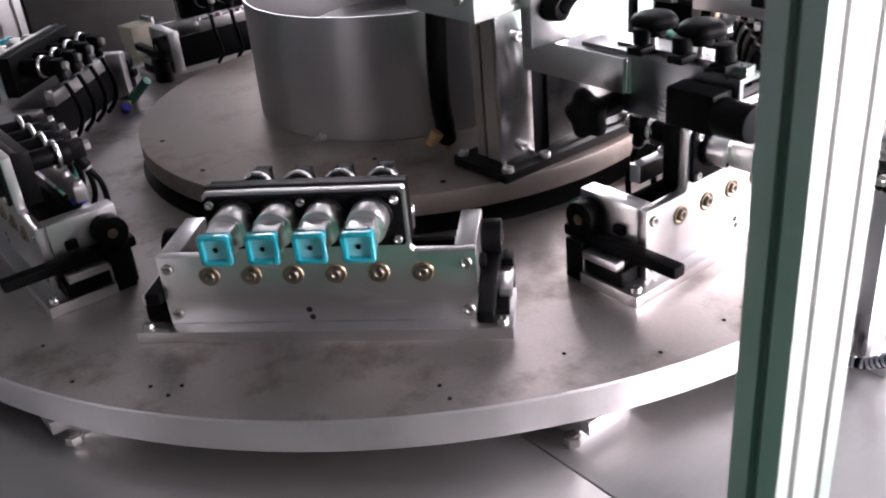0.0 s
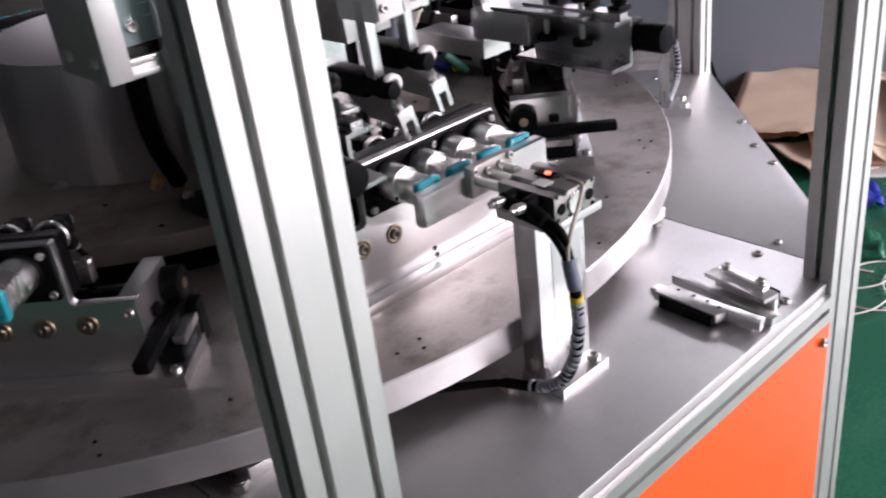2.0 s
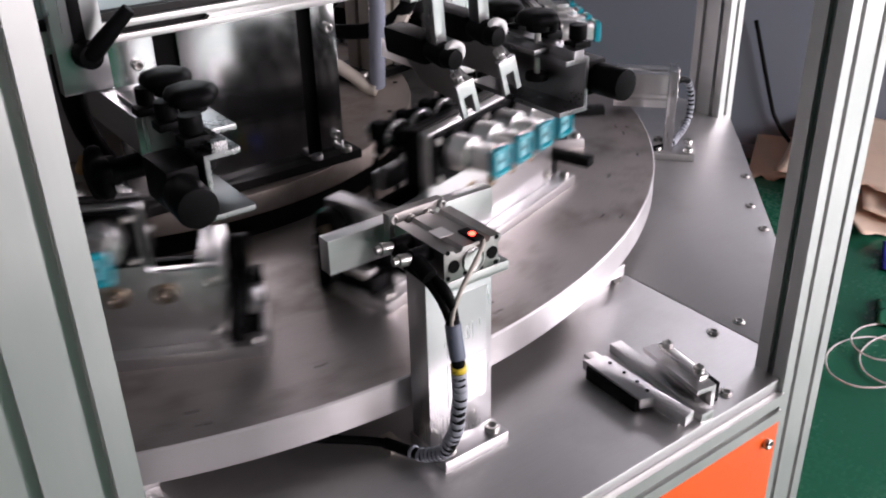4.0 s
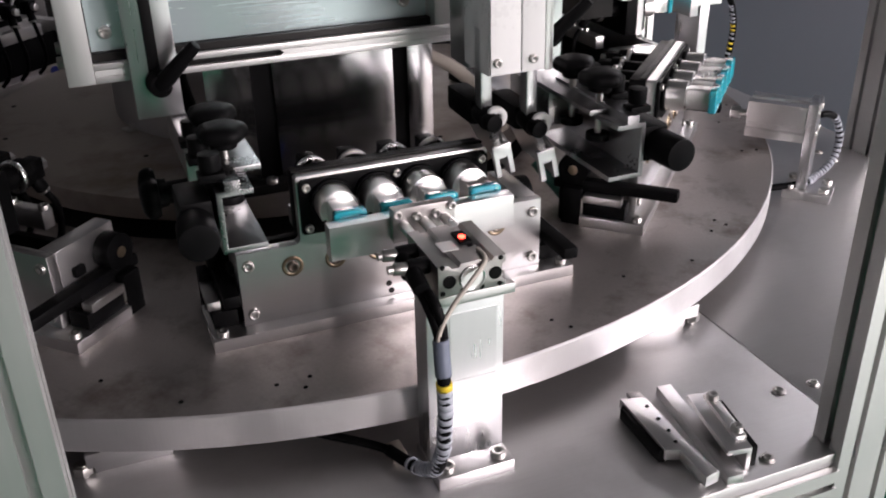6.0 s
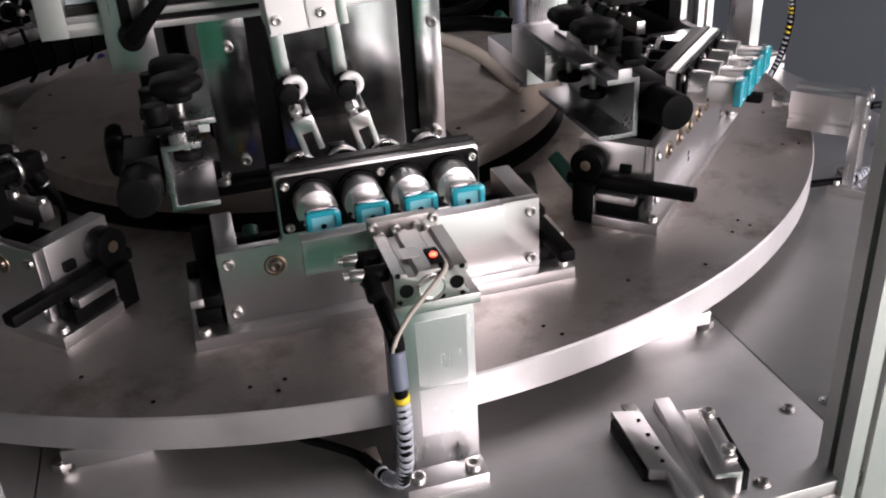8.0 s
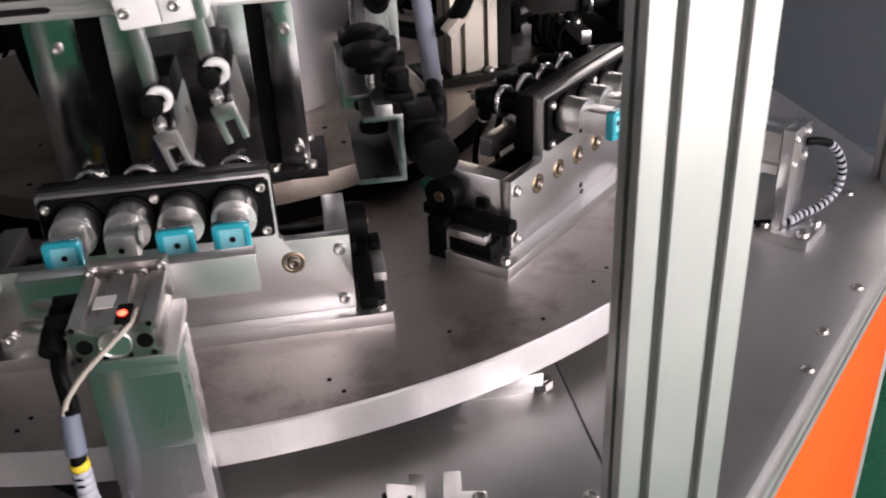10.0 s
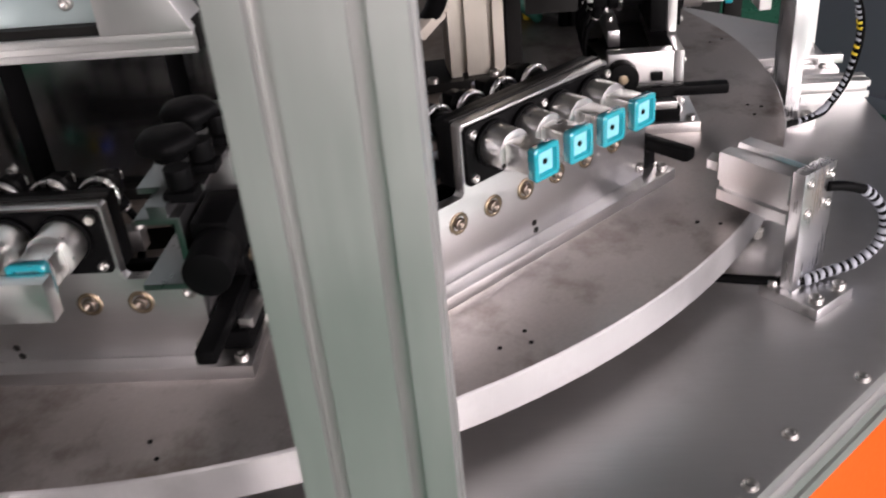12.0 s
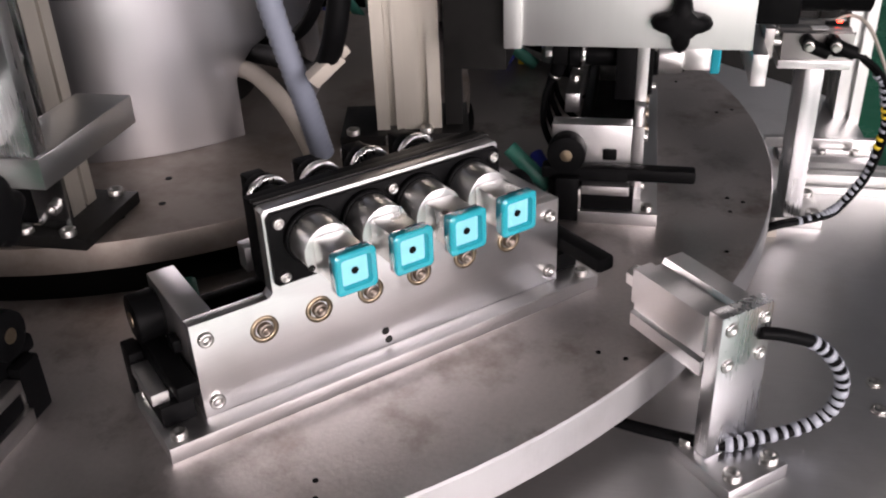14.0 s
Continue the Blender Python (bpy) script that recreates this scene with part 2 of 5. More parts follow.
def screw_mesh(r=0.005, h=0.005, name="screw", mat=STEEL):
    """A socket-head screw on z = 0, its head up."""
    bm = B()
    prof = [(0, 0), (r, 0), (r, h * 0.85), (r * 0.88, h), (r * 0.5, h), (r * 0.46, h * 0.35), (0, h * 0.35)]
    seg = 16
    loops = [[bm.verts.new((a * math.cos(2 * math.pi * i / seg), a * math.sin(2 * math.pi * i / seg), z)) for i in range(seg)] for a, z in prof[1:-1]]
    for one, two in zip(loops, loops[1:]):
        for i in range(seg):
            j = (i + 1) % seg
            bm.faces.new((one[i], one[j], two[j], two[i]))
    bm.faces.new(loops[-1])
    return mesh_of(name, bm, mat)


SCREW = screw_mesh()
SCREW_D = screw_mesh(mat=OXIDE)
SCREW_S = screw_mesh(0.0036, 0.0032)
SCREW_L = screw_mesh(0.0062, 0.0052)
OUT = Euler((radians(90), 0, 0)).to_matrix().to_4x4()  # turns +z to -y


def outward(x, y, z):
    return Matrix.Translation((x, y, z)) @ OUT


def station(a, r=0.0, z=0.0, u=0.0):
    """The pose of a thing at the dial angle a (degrees), r from the centre; its -y points outward."""
    return pose(0, 0, 0, 0, 0, a) @ Matrix.Translation((u, -r, z))


# ---------------------------------------------------------------- the hall
def hall():
    bm = B()
    box(bm, -6, 6, -6, 6, -0.90, -0.80)
    tagged(part("floor", bm, GREEN), "glossy green painted hall floor, scuffed", "floor", kind="structure")
    bm = B()
    box(bm, -6, 6, -6, 6, 3.2, 3.35)
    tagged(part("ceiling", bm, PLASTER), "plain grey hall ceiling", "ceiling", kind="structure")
    # the upper opening is only there for the added north fill
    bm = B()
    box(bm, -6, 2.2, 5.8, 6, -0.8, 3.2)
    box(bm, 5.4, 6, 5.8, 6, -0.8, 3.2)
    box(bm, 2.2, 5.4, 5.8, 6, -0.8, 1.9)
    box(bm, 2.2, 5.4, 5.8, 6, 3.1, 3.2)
    tagged(part("wall_north", bm, NIGHT), "dark blue-grey back wall of the hall with an added fill lamp opening", "wall", kind="structure")
    # front wall with the wide opening
    bm = B()
    box(bm, -6, 1.0, -6, -5.8, -0.8, 3.2)
    box(bm, 5.4, 6, -6, -5.8, -0.8, 3.2)
    box(bm, 1.0, 5.4, -6, -5.8, 2.8, 3.2)
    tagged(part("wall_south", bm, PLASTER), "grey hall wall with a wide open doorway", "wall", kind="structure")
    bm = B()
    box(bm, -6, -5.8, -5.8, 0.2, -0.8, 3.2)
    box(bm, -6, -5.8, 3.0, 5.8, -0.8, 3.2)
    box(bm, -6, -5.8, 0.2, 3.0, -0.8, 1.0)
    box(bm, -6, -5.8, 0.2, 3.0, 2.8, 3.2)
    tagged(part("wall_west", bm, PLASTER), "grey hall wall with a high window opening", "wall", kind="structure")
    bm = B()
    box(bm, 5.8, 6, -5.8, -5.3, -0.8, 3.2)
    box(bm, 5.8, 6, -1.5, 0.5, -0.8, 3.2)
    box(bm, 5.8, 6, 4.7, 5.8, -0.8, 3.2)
    # upper opening made for the added east fill
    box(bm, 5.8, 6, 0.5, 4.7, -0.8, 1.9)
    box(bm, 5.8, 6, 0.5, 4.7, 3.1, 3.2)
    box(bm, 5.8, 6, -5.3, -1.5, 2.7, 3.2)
    tagged(part("wall_east", bm, PLASTER), "grey hall wall with a wide open doorway and an added fill lamp opening", "wall", kind="structure")
    # blue-grey partition behind the machine
    bm = B()
    box(bm, -2.1, 1.9, -0.03, 0.03, 0, 1.9, 0.006)
    box(bm, -2.1, 1.9, -0.045, -0.0305, 0.0, 0.05, 0.003)
    tagged(part("partition", bm, WALL, at=pose(2.62, 0.38, -0.8, 0, 0, -54.5)), "blue-grey painted partition panel standing on the floor", "wall", kind="structure")


hall()

# ---------------------------------------------------------------- the machine frame
APO = 0.795
T225 = math.tan(radians(22.5))


def octagon(a):
    return [(a / math.cos(radians(22.5)) * math.cos(radians(22.5 + 45 * i)), a / math.cos(radians(22.5)) * math.sin(radians(22.5 + 45 * i))) for i in range(8)]


def base_plate():
    """Two plates with a narrow seam, and the loose screws in them."""
    th = thing("base_plate", "dark brushed steel base plate in sections with seams", "base plate")
    pts = octagon(APO)
    cut = 0.303

    def clip(poly, x0, x1):
        for axis, lim, keep in ((0, x0, 1), (0, x1, -1)):
            out = []
            for i, p in enumerate(poly):
                q = poly[(i + 1) % len(poly)]
                inp, inq = keep * (p[0] - lim) >= 0, keep * (q[0] - lim) >= 0
                if inp:
                    out.append(p)
                if inp != inq:
                    t = (lim - p[0]) / (q[0] - p[0])
                    out.append((lim, p[1] + t * (q[1] - p[1])))
            poly = out
        return poly

    for x0, x1 in ((-0.9, -cut - 0.0008), (-cut + 0.0008, cut - 0.0008), (cut + 0.0008, 0.9)):
        bm = B()
        prism(bm, clip(pts, x0, x1), lambda a, b, h: (a, b, h - 0.012), 0.012, 0.0006)
        part("plate_section", bm, PLATE, th)
    spots = [(0.285, -0.711), (0.3195, -0.714), (0.5055, -0.606), (0.5445, -0.558), (0.6135, -0.498), (0.7125, -0.312), (0.7155, -0.279), (0.217, -0.779), (0.70, 0.10), (0.66, 0.22), (-0.285, -0.711), (-0.32, -0.714)]
    for x, y in spots:
        bm = B()
        ring(bm, (x, y, 0.0), (x, y, 0.0012), 0.0062, 0.0045, 16)
        part("washer", bm, STEEL, th)
        part("screw", SCREW, None, th, at=Matrix.Translation((x, y, -0.0025)) @ pose(0, 0, 0, 0, 0, random.uniform(0, 60)))
    return th


base_plate()


def slot_outline(w, d, slots_w, pitch, slot=0.0065, deep=0.011):
    """The outline of an extruded profile, with grooves in all four faces."""
    def side(length, n):
        pts = [(-length / 2, 0)]
        for k in range(n):
            c = (k - (n - 1) / 2) * pitch
            pts += [(c - slot / 2, 0), (c - slot / 2, 0.0025), (c - slot, 0.0035), (c - slot, deep), (c + slot, deep), (c + slot, 0.0035), (c + slot / 2, 0.0025), (c + slot / 2, 0)]
        return pts
    out = []
    for k, (length, n, off) in enumerate(((w, slots_w, d), (d, 1, w), (w, slots_w, d), (d, 1, w))):
        a = k * math.pi / 2
        for s, t in side(length, n):
            x, y = s, -off / 2 + t
            out.append((x * math.cos(a) - y * math.sin(a), x * math.sin(a) + y * math.cos(a)))
    return out


def posts():
    bm = B()
    prism(bm, slot_outline(0.061, 0.0305, 2, 0.0305, 0.0062, 0.0115), lambda a, b, h: (a, b, h), 2.3)
    me = mesh_of("post", bm, PROFILE)
    for k in range(4):
        for s in (-1, 1):
            m = pose(0, 0, 0, 0, 0, 90 * k) @ Matrix.Translation((s * 0.3025 - 0.0015, -0.7815 - s * 0.0030, -0.8))
            ob = part("frame_post", me, None)
            ob.matrix_basis = m
            tagged(ob, "upright anodised aluminium extrusion with twin grooves", "frame post", "machine frame")
    # rails round the plate, under them the orange panels
    for k in range(8):
        straight = k % 2 == 0
        half = 0.272 if straight else 0.262
        th = thing("frame_rail", "grooved aluminium rail with an orange skirt panel screwed below", "frame rail", "machine frame", at=pose(0, 0, 0, 0, 0, 45 * k))
        bm = B()
        prism(bm, slot_outline(0.030, 0.030, 1, 0.03), lambda a, b, h: (h, -0.7865 + a, -0.0275 + b), 2 * half)
        part("rail", bm, PROFILE, th, at=Matrix.Translation((-half, 0, 0)))
        bm = B()
        box(bm, -half, half, -0.8010, -0.7975, -0.74, -0.0432, 0.001)
        panel = part("skirt_panel", bm, ORANGE, th, "bright orange painted sheet panel")
        for x in (-half + 0.016, half - 0.016):
            part("screw", SCREW, None, panel, at=outward(x, -0.8010, -0.060))


posts()

# ---------------------------------------------------------------- the dial
RD, ZD = 0.66, 0.062


def dial():
    th = thing("rotary_dial", "large round ground aluminium indexing table with tapped holes", "rotary table")
    bm = B()
    seg = 160
    prof = [(0.36, ZD), (RD - 0.0015, ZD), (RD, ZD - 0.0015), (RD, 0.0325), (RD - 0.0015, 0.031), (0.36, 0.031)]
    loops = [[bm.verts.new((r * math.cos(2 * math.pi * i / seg), r * math.sin(2 * math.pi * i / seg), z)) for i in range(seg)] for r, z in prof]
    for k in range(5):
        for i in range(seg):
            j = (i + 1) % seg
            f = bm.faces.new((loops[k][i], loops[k + 1][i], loops[k + 1][j], loops[k][j]))
            f.material_index = 1 if k in (1, 2, 3) else 0
    bmesh.ops.recalc_face_normals(bm, faces=bm.faces)
    part("table", bm, (DIAL, RIM), th)
    bm = B()
    tube(bm, (0, 0, ZD - 0.012), (0, 0, ZD - 0.004), 0.362, seg=96)
    part("centre_web", bm, DARK, th)
    for k in range(8):
        for az, r in ((-10.0, 0.636), (-9.6, 0.622), (10.2, 0.625), (10.8, 0.643), (26.5, 0.64), (33.0, 0.628), (-25, 0.61)):
            a = radians(-90 + 45 * k + az)
            bm = B()
            tube(bm, (0, 0, 0), (0, 0, 0.0005), 0.0018, seg=12)
            part("tapped_hole", bm, BLACK, th, at=Matrix.Translation((r * math.cos(a), r * math.sin(a), ZD)))
    return th


DIAL_THING = dial()


def under_dial():
    """Bearing blocks and bolt heads on the base plate below the rim."""
    for k in range(4):
        for s in (-1, 1):
            th = thing("support_block", "small machined support block with a bolt under the rim", "support block", "supports under the dial", at=pose(0, 0, 0, 0, 0, 90 * k))
            bm = B()
            box(bm, s * 0.245 - 0.034, s * 0.245 + 0.034, -0.010, 0.05, 0.016, 0.029, 0.001)
            box(bm, s * 0.245 - 0.030, s * 0.245 + 0.030, 0.004, 0.04, 0.0, 0.0158, 0.001)
            part("block", bm, ALU, th, at=Matrix.Translation((0, -0.590, 0)))
            bm = B()
            tube(bm, (0, 0, 0), (0, 0, 0.012), 0.004, seg=14)
            tube(bm, (0, 0, 0.003), (0, 0, 0.011), 0.008, seg=6, bev=0.0008)
            part("bolt", bm, STEEL, th, at=Matrix.Translation((s * 0.283, -0.585, 0)))
    bm = B()
    tube(bm, (0, 0, 0), (0, 0, 0.0305), 0.30, seg=64)
    tagged(part("drive_housing", bm, DARK), "dark round drive housing under the dial", "housing")


under_dial()


# ---------------------------------------------------------------- fixtures
RF = 0.5366


def fixture(capped=(1, 1, 1, 1), reach=-0.044):
    """Origin on the dial under the front plate's face; -y points outward."""
    th = thing("fixture", "machined aluminium work-holding fixture with four turquoise-capped chrome barrels", "fixture", "fixtures on the dial")
    Z = 0.0
    bm = B()
    box(bm, -0.167, 0.167, -0.0145, 0.052, Z, 0.011, 0.0004)
    part("base_flange", bm, ALU, th)
    # stepped front plate
    bm = B()
    out = [(-0.1385, 0.0112), (0.1385, 0.0112), (0.1385, 0.0785), (0.0875, 0.0785), (0.0845, 0.0815), (0.0845, 0.135), (0.0825, 0.137), (-0.0825, 0.137), (-0.0845, 0.135), (-0.0845, 0.0815), (-0.0875, 0.0785), (-0.1385, 0.0785)]
    prism(bm, out, lambda a, b, h: (a, 0.010 - h, b), 0.010, 0.0006)
    front = part("front_plate", bm, ALU, th)
    for u in (-0.13, 0.13):
        for z in (0.067, 0.0214):
            part("screw", SCREW, None, front, at=outward(u, -0.0, z) @ Matrix.Translation((0, 0, -0.002)))
    for k in range(6):
        u = (k - 2.5) * 0.0373
        bm = B()
        ring(bm, (u, 0.002, 0.0595), (u, -0.0012, 0.0595), 0.0092, 0.0062, 24)
        bush = part("bush", bm, BRASS, front, "bronze guide bush")
        part("screw", SCREW_D, None, front, at=outward(u, 0.0012, 0.0595))
    for u, z in ((-0.008, 0.0165), (-0.010, 0.024)):
        bm = B()
        tube(bm, (u, 0.001, z), (u, -0.0004, z), 0.0028, seg=12)
        part("pin_hole", bm, DARK, front)
    # end blocks and rear wall make the trough
    for s in (-1, 1):
        bm = B()
        box(bm, s * 0.1385, s * 0.120, 0.0102, 0.078, 0.0112, 0.0785, 0.0015)
        part("end_block", bm, ALU, th)
    bm = B()
    box(bm, -0.1195, 0.1195, 0.050, 0.058, 0.0112, 0.062, 0.0008)
    box(bm, -0.1195, 0.1195, 0.0102, 0.0498, 0.0112, 0.030)
    part("trough", bm, BLACK, th, "black inner trough")
    # black clamping plate on the raised part
    bm = B()
    prism(bm, [(-0.081, 0.087), (0.081, 0.087), (0.083, 0.089), (0.083, 0.132), (0.080, 0.135), (-0.080, 0.135), (-0.083, 0.132), (-0.083, 0.089)], lambda a, b, h: (a, -0.0002 - h, b), 0.004, 0.0006)
    cp = part("clamp_plate", bm, BLACK, th, "black anodised clamp plate")
    for u in (-0.077, 0.0, 0.077):
        for z in (0.129, 0.093):
            if u or z > 0.1:
                part("screw", SCREW_S, None, cp, at=outward(u, -0.004, z))
    bm = B()
    box(bm, -0.0845, 0.0845, 0.0102, 0.028, 0.082, 0.1365, 0.0015)
    part("spindle_block", bm, BLACK, th)
    bm = B()
    box(bm, -0.0845, 0.0845, 0.0102, 0.0165, 0.1368, 0.1385, 0.0005)
    part("top_strip", bm, DARK, th)
    for k in range(4):
        u = (k - 1.5) * 0.0377
        z = 0.1155
        bm = B()
        tube(bm, (u, -0.0042, z), (u, -0.0290, z), 0.0163, seg=40, bev=0.0012)
        barrel = part("barrel", bm, CHROME, th, "satin chrome barrel")
        bm = B()
        box(bm, u - 0.0108, u + 0.0108, -0.0565, -0.0285, z - 0.0108, z + 0.0108, 0.0030)
        part("square_tube", bm, CHROME, barrel)
        bm = B()
        ring(bm, (u, -0.0042, z), (u, -0.0085, z), 0.0183, 0.0163, 32)
        part("seat_ring", bm, BLACK, barrel)
        bm = B()
        tube(bm, (u - 0.0130, -0.0289, z - 0.008), (u - 0.0130, -0.0296, z - 0.008), 0.0021, seg=12)
        part("screw", bm, DARK, barrel)
        if capped[k]:
            bm = B()
            o, i2 = 0.0131, 0.0086
            y0, y1 = -0.0530, -0.0610
            loops = []
            for y, h, rr in ((y0, o - 0.0006, 0.003), (y0 - 0.0008, o, 0.0034), (y1 + 0.001, o, 0.0034), (y1, o - 0.001, 0.003), (y1, i2 + 0.0008, 0.002), (y1 + 0.0030, i2 - 0.0004, 0.0016)):
                loop = []
                for q in range(4):
                    for t in range(5):
                        an = math.pi / 2 * (q + t / 4)
                        cx, cz = ((1, 1), (-1, 1), (-1, -1), (1, -1))[q]
                        loop.append(bm.verts.new((u + cx * (h - rr) + rr * math.cos(an), y, z + cz * (h - rr) + rr * math.sin(an))))
                loops.append(loop)
            for one, two in zip(loops, loops[1:]):
                for a in range(20):
                    b2 = (a + 1) % 20
                    bm.faces.new((one[a], one[b2], two[b2], two[a]))
            bm.faces.new(loops[-1][::-1]).material_index = 1
            bmesh.ops.recalc_face_normals(bm, faces=bm.faces)
            part("cap", bm, (CAP, FILM), barrel, "square translucent turquoise cap")
            hole_y = y1 + 0.0028
        else:
            hole_y = -0.0566
        bm = B()
        tube(bm, (u, hole_y, z), (u, hole_y - 0.0004, z), 0.0022, seg=16)
        part("pin_hole", bm, BLACK, barrel)
        # spindle at the back
        bm = B()
        tube(bm, (u, 0.0282, z), (u, 0.060, z), 0.0105, seg=24, bev=0.001)
        tube(bm, (u, 0.0602, z), (u, 0.070, z), 0.0135, seg=24, bev=0.001)
        sp = part("spindle", bm, RUBBER, th)
        bm = B()
        ring(bm, (u, 0.0555, z), (u, 0.0595, z), 0.0152, 0.0105, 28)
        part("collar", bm, CHROME, sp, "bright steel collar")
    # clamp lever at each end
    for s in (-1, 1):
        bm = B()
        box(bm, s * 0.142, s * 0.163, 0.006, 0.050, 0.0112, 0.026, 0.001)
        box(bm, s * 0.1395, s * 0.155, 0.012, 0.060, 0.0262, 0.043, 0.0015)
        box(bm, s * 0.156, s * 0.1655, 0.052, 0.072, 0.0, 0.040, 0.0015)
        tube(bm, (s * 0.150, 0.070, 0.0), (s * 0.150, 0.070, 0.034), 0.009, seg=16, bev=0.001)
        part("latch_block", bm, BLACK, th)
        bm = B()
        box(bm, s * 0.1400, s * 0.1640, 0.050, 0.056, 0.0112, 0.0300, 0.001)
        part("spring_plate", bm, STEEL, th)
        bm = B()
        box(bm, s * 0.1550, s * 0.1660, 0.010, 0.050, 0.0264, 0.0345, 0.001)
        part("latch_plate", bm, ALU, th)
        bm = B()
        box(bm, s * 0.1400, s * 0.1545, -0.044 if s > 0 else reach, 0.085, 0.0345, 0.0460, 0.003)
        tube(bm, (s * 0.1386, 0.064, 0.057), (s * 0.156, 0.064, 0.057), 0.0165, seg=28, bev=0.0015)
        box(bm, s * 0.1386, s * 0.1440, 0.022, 0.034, 0.049, 0.058, 0.0015)
        lever = part("lever", bm, RUBBER, th, "black plastic clamp lever")
        bm = B()
        tube(bm, (s * 0.1561, 0.064, 0.057), (s * 0.1572, 0.064, 0.057), 0.0052, seg=14, bev=0.0004)
        part("pivot_screw", bm, BRASS, lever)
        part("screw", SCREW, None, th, at=Matrix.Translation((s * 0.158, -0.006, 0.011)))
    bm = B()
    tube(bm, (-0.112, 0.082, 0.006), (-0.104, 0.120, 0.040), 0.0075, seg=14, bev=0.001)
    part("green_sleeve", bm, TEAL, th, "green hose sleeve")
    bm = B()
    tube(bm, (-0.076, 0.088, 0.004), (-0.060, 0.100, 0.016), 0.007, seg=14, bev=0.001)
    part("blue_fitting", bm, BLUE, th, "blue air fitting")
    bm = B()
    tube(bm, (-0.092, 0.086, 0.003), (-0.092, 0.086, 0.012), 0.006, seg=6, bev=0.001)
    part("brass_nut", bm, YELLOW, th, "yellow brass nut")
    # push-in elbows on the spindles and the manifold bar under them
    bm = B()
    box(bm, -0.078, 0.078, 0.0590, 0.0720, 0.066, 0.084, 0.001)
    bar = part("manifold_bar", bm, ALU, th, "dull aluminium manifold bar")
    for k in range(4):
        u = (k - 1.5) * 0.0377
        bm = B()
        box(bm, u - 0.0075, u + 0.0075, 0.0705, 0.0860, 0.1060, 0.1250, 0.002)
        tube(bm, (u, 0.078, 0.107), (u + 0.003, 0.083, 0.094), 0.0062, seg=12, bev=0.001)
        elbow = part("elbow_fitting", bm, RUBBER, th, "black push-in elbow")
        bm = B()
        ring(bm, (u + 0.003, 0.083, 0.0938), (u + 0.0035, 0.0838, 0.0918), 0.0056, 0.0030, 14)
        part("collet", bm, STEEL, elbow)
        bm = B()
        tube(bm, (u, 0.0861, 0.1155), (u, 0.0925, 0.1155), 0.0058, seg=6, bev=0.0006)
        part("hex_nut", bm, CHROME, elbow)
        part("screw", SCREW, None, bar, at=Matrix.Translation((u + 0.0188, 0.0655, 0.084)))
    # wiring and guide rods behind
    for k in range(4):
        u = (k - 1.5) * 0.0377
        bm = B()
        sweep(bm, [(u + 0.003, 0.083, 0.094), (u + 0.006, 0.092, 0.075), (u + 0.002, 0.094, 0.048), (u - 0.003, 0.084, 0.024), (u, 0.070, 0.008)], 0.0032, 8, 22)
        part("air_tube", bm, RUBBER, th)
    return th


FIXTURES = []
first = fixture()
bald = fixture((1, 0, 1, 1))
tagged(bald, "machined aluminium work-holding fixture with one turquoise cap missing", "fixture", "fixtures on the dial")
folded = fixture(reach=-0.008)
for k in range(8):
    # station the fixture stands at when the clip begins
    a = -45 * 2 + 45 * k
    FIXTURES.append((bald if k == 0 else folded if k == 1 else first if k == 5 else None, a))
FIXTURES = [(ob or copy_thing(first, Matrix()), a) for ob, a in FIXTURES]
for ob, a in FIXTURES:
    ob.matrix_basis = station(a, RF, ZD)


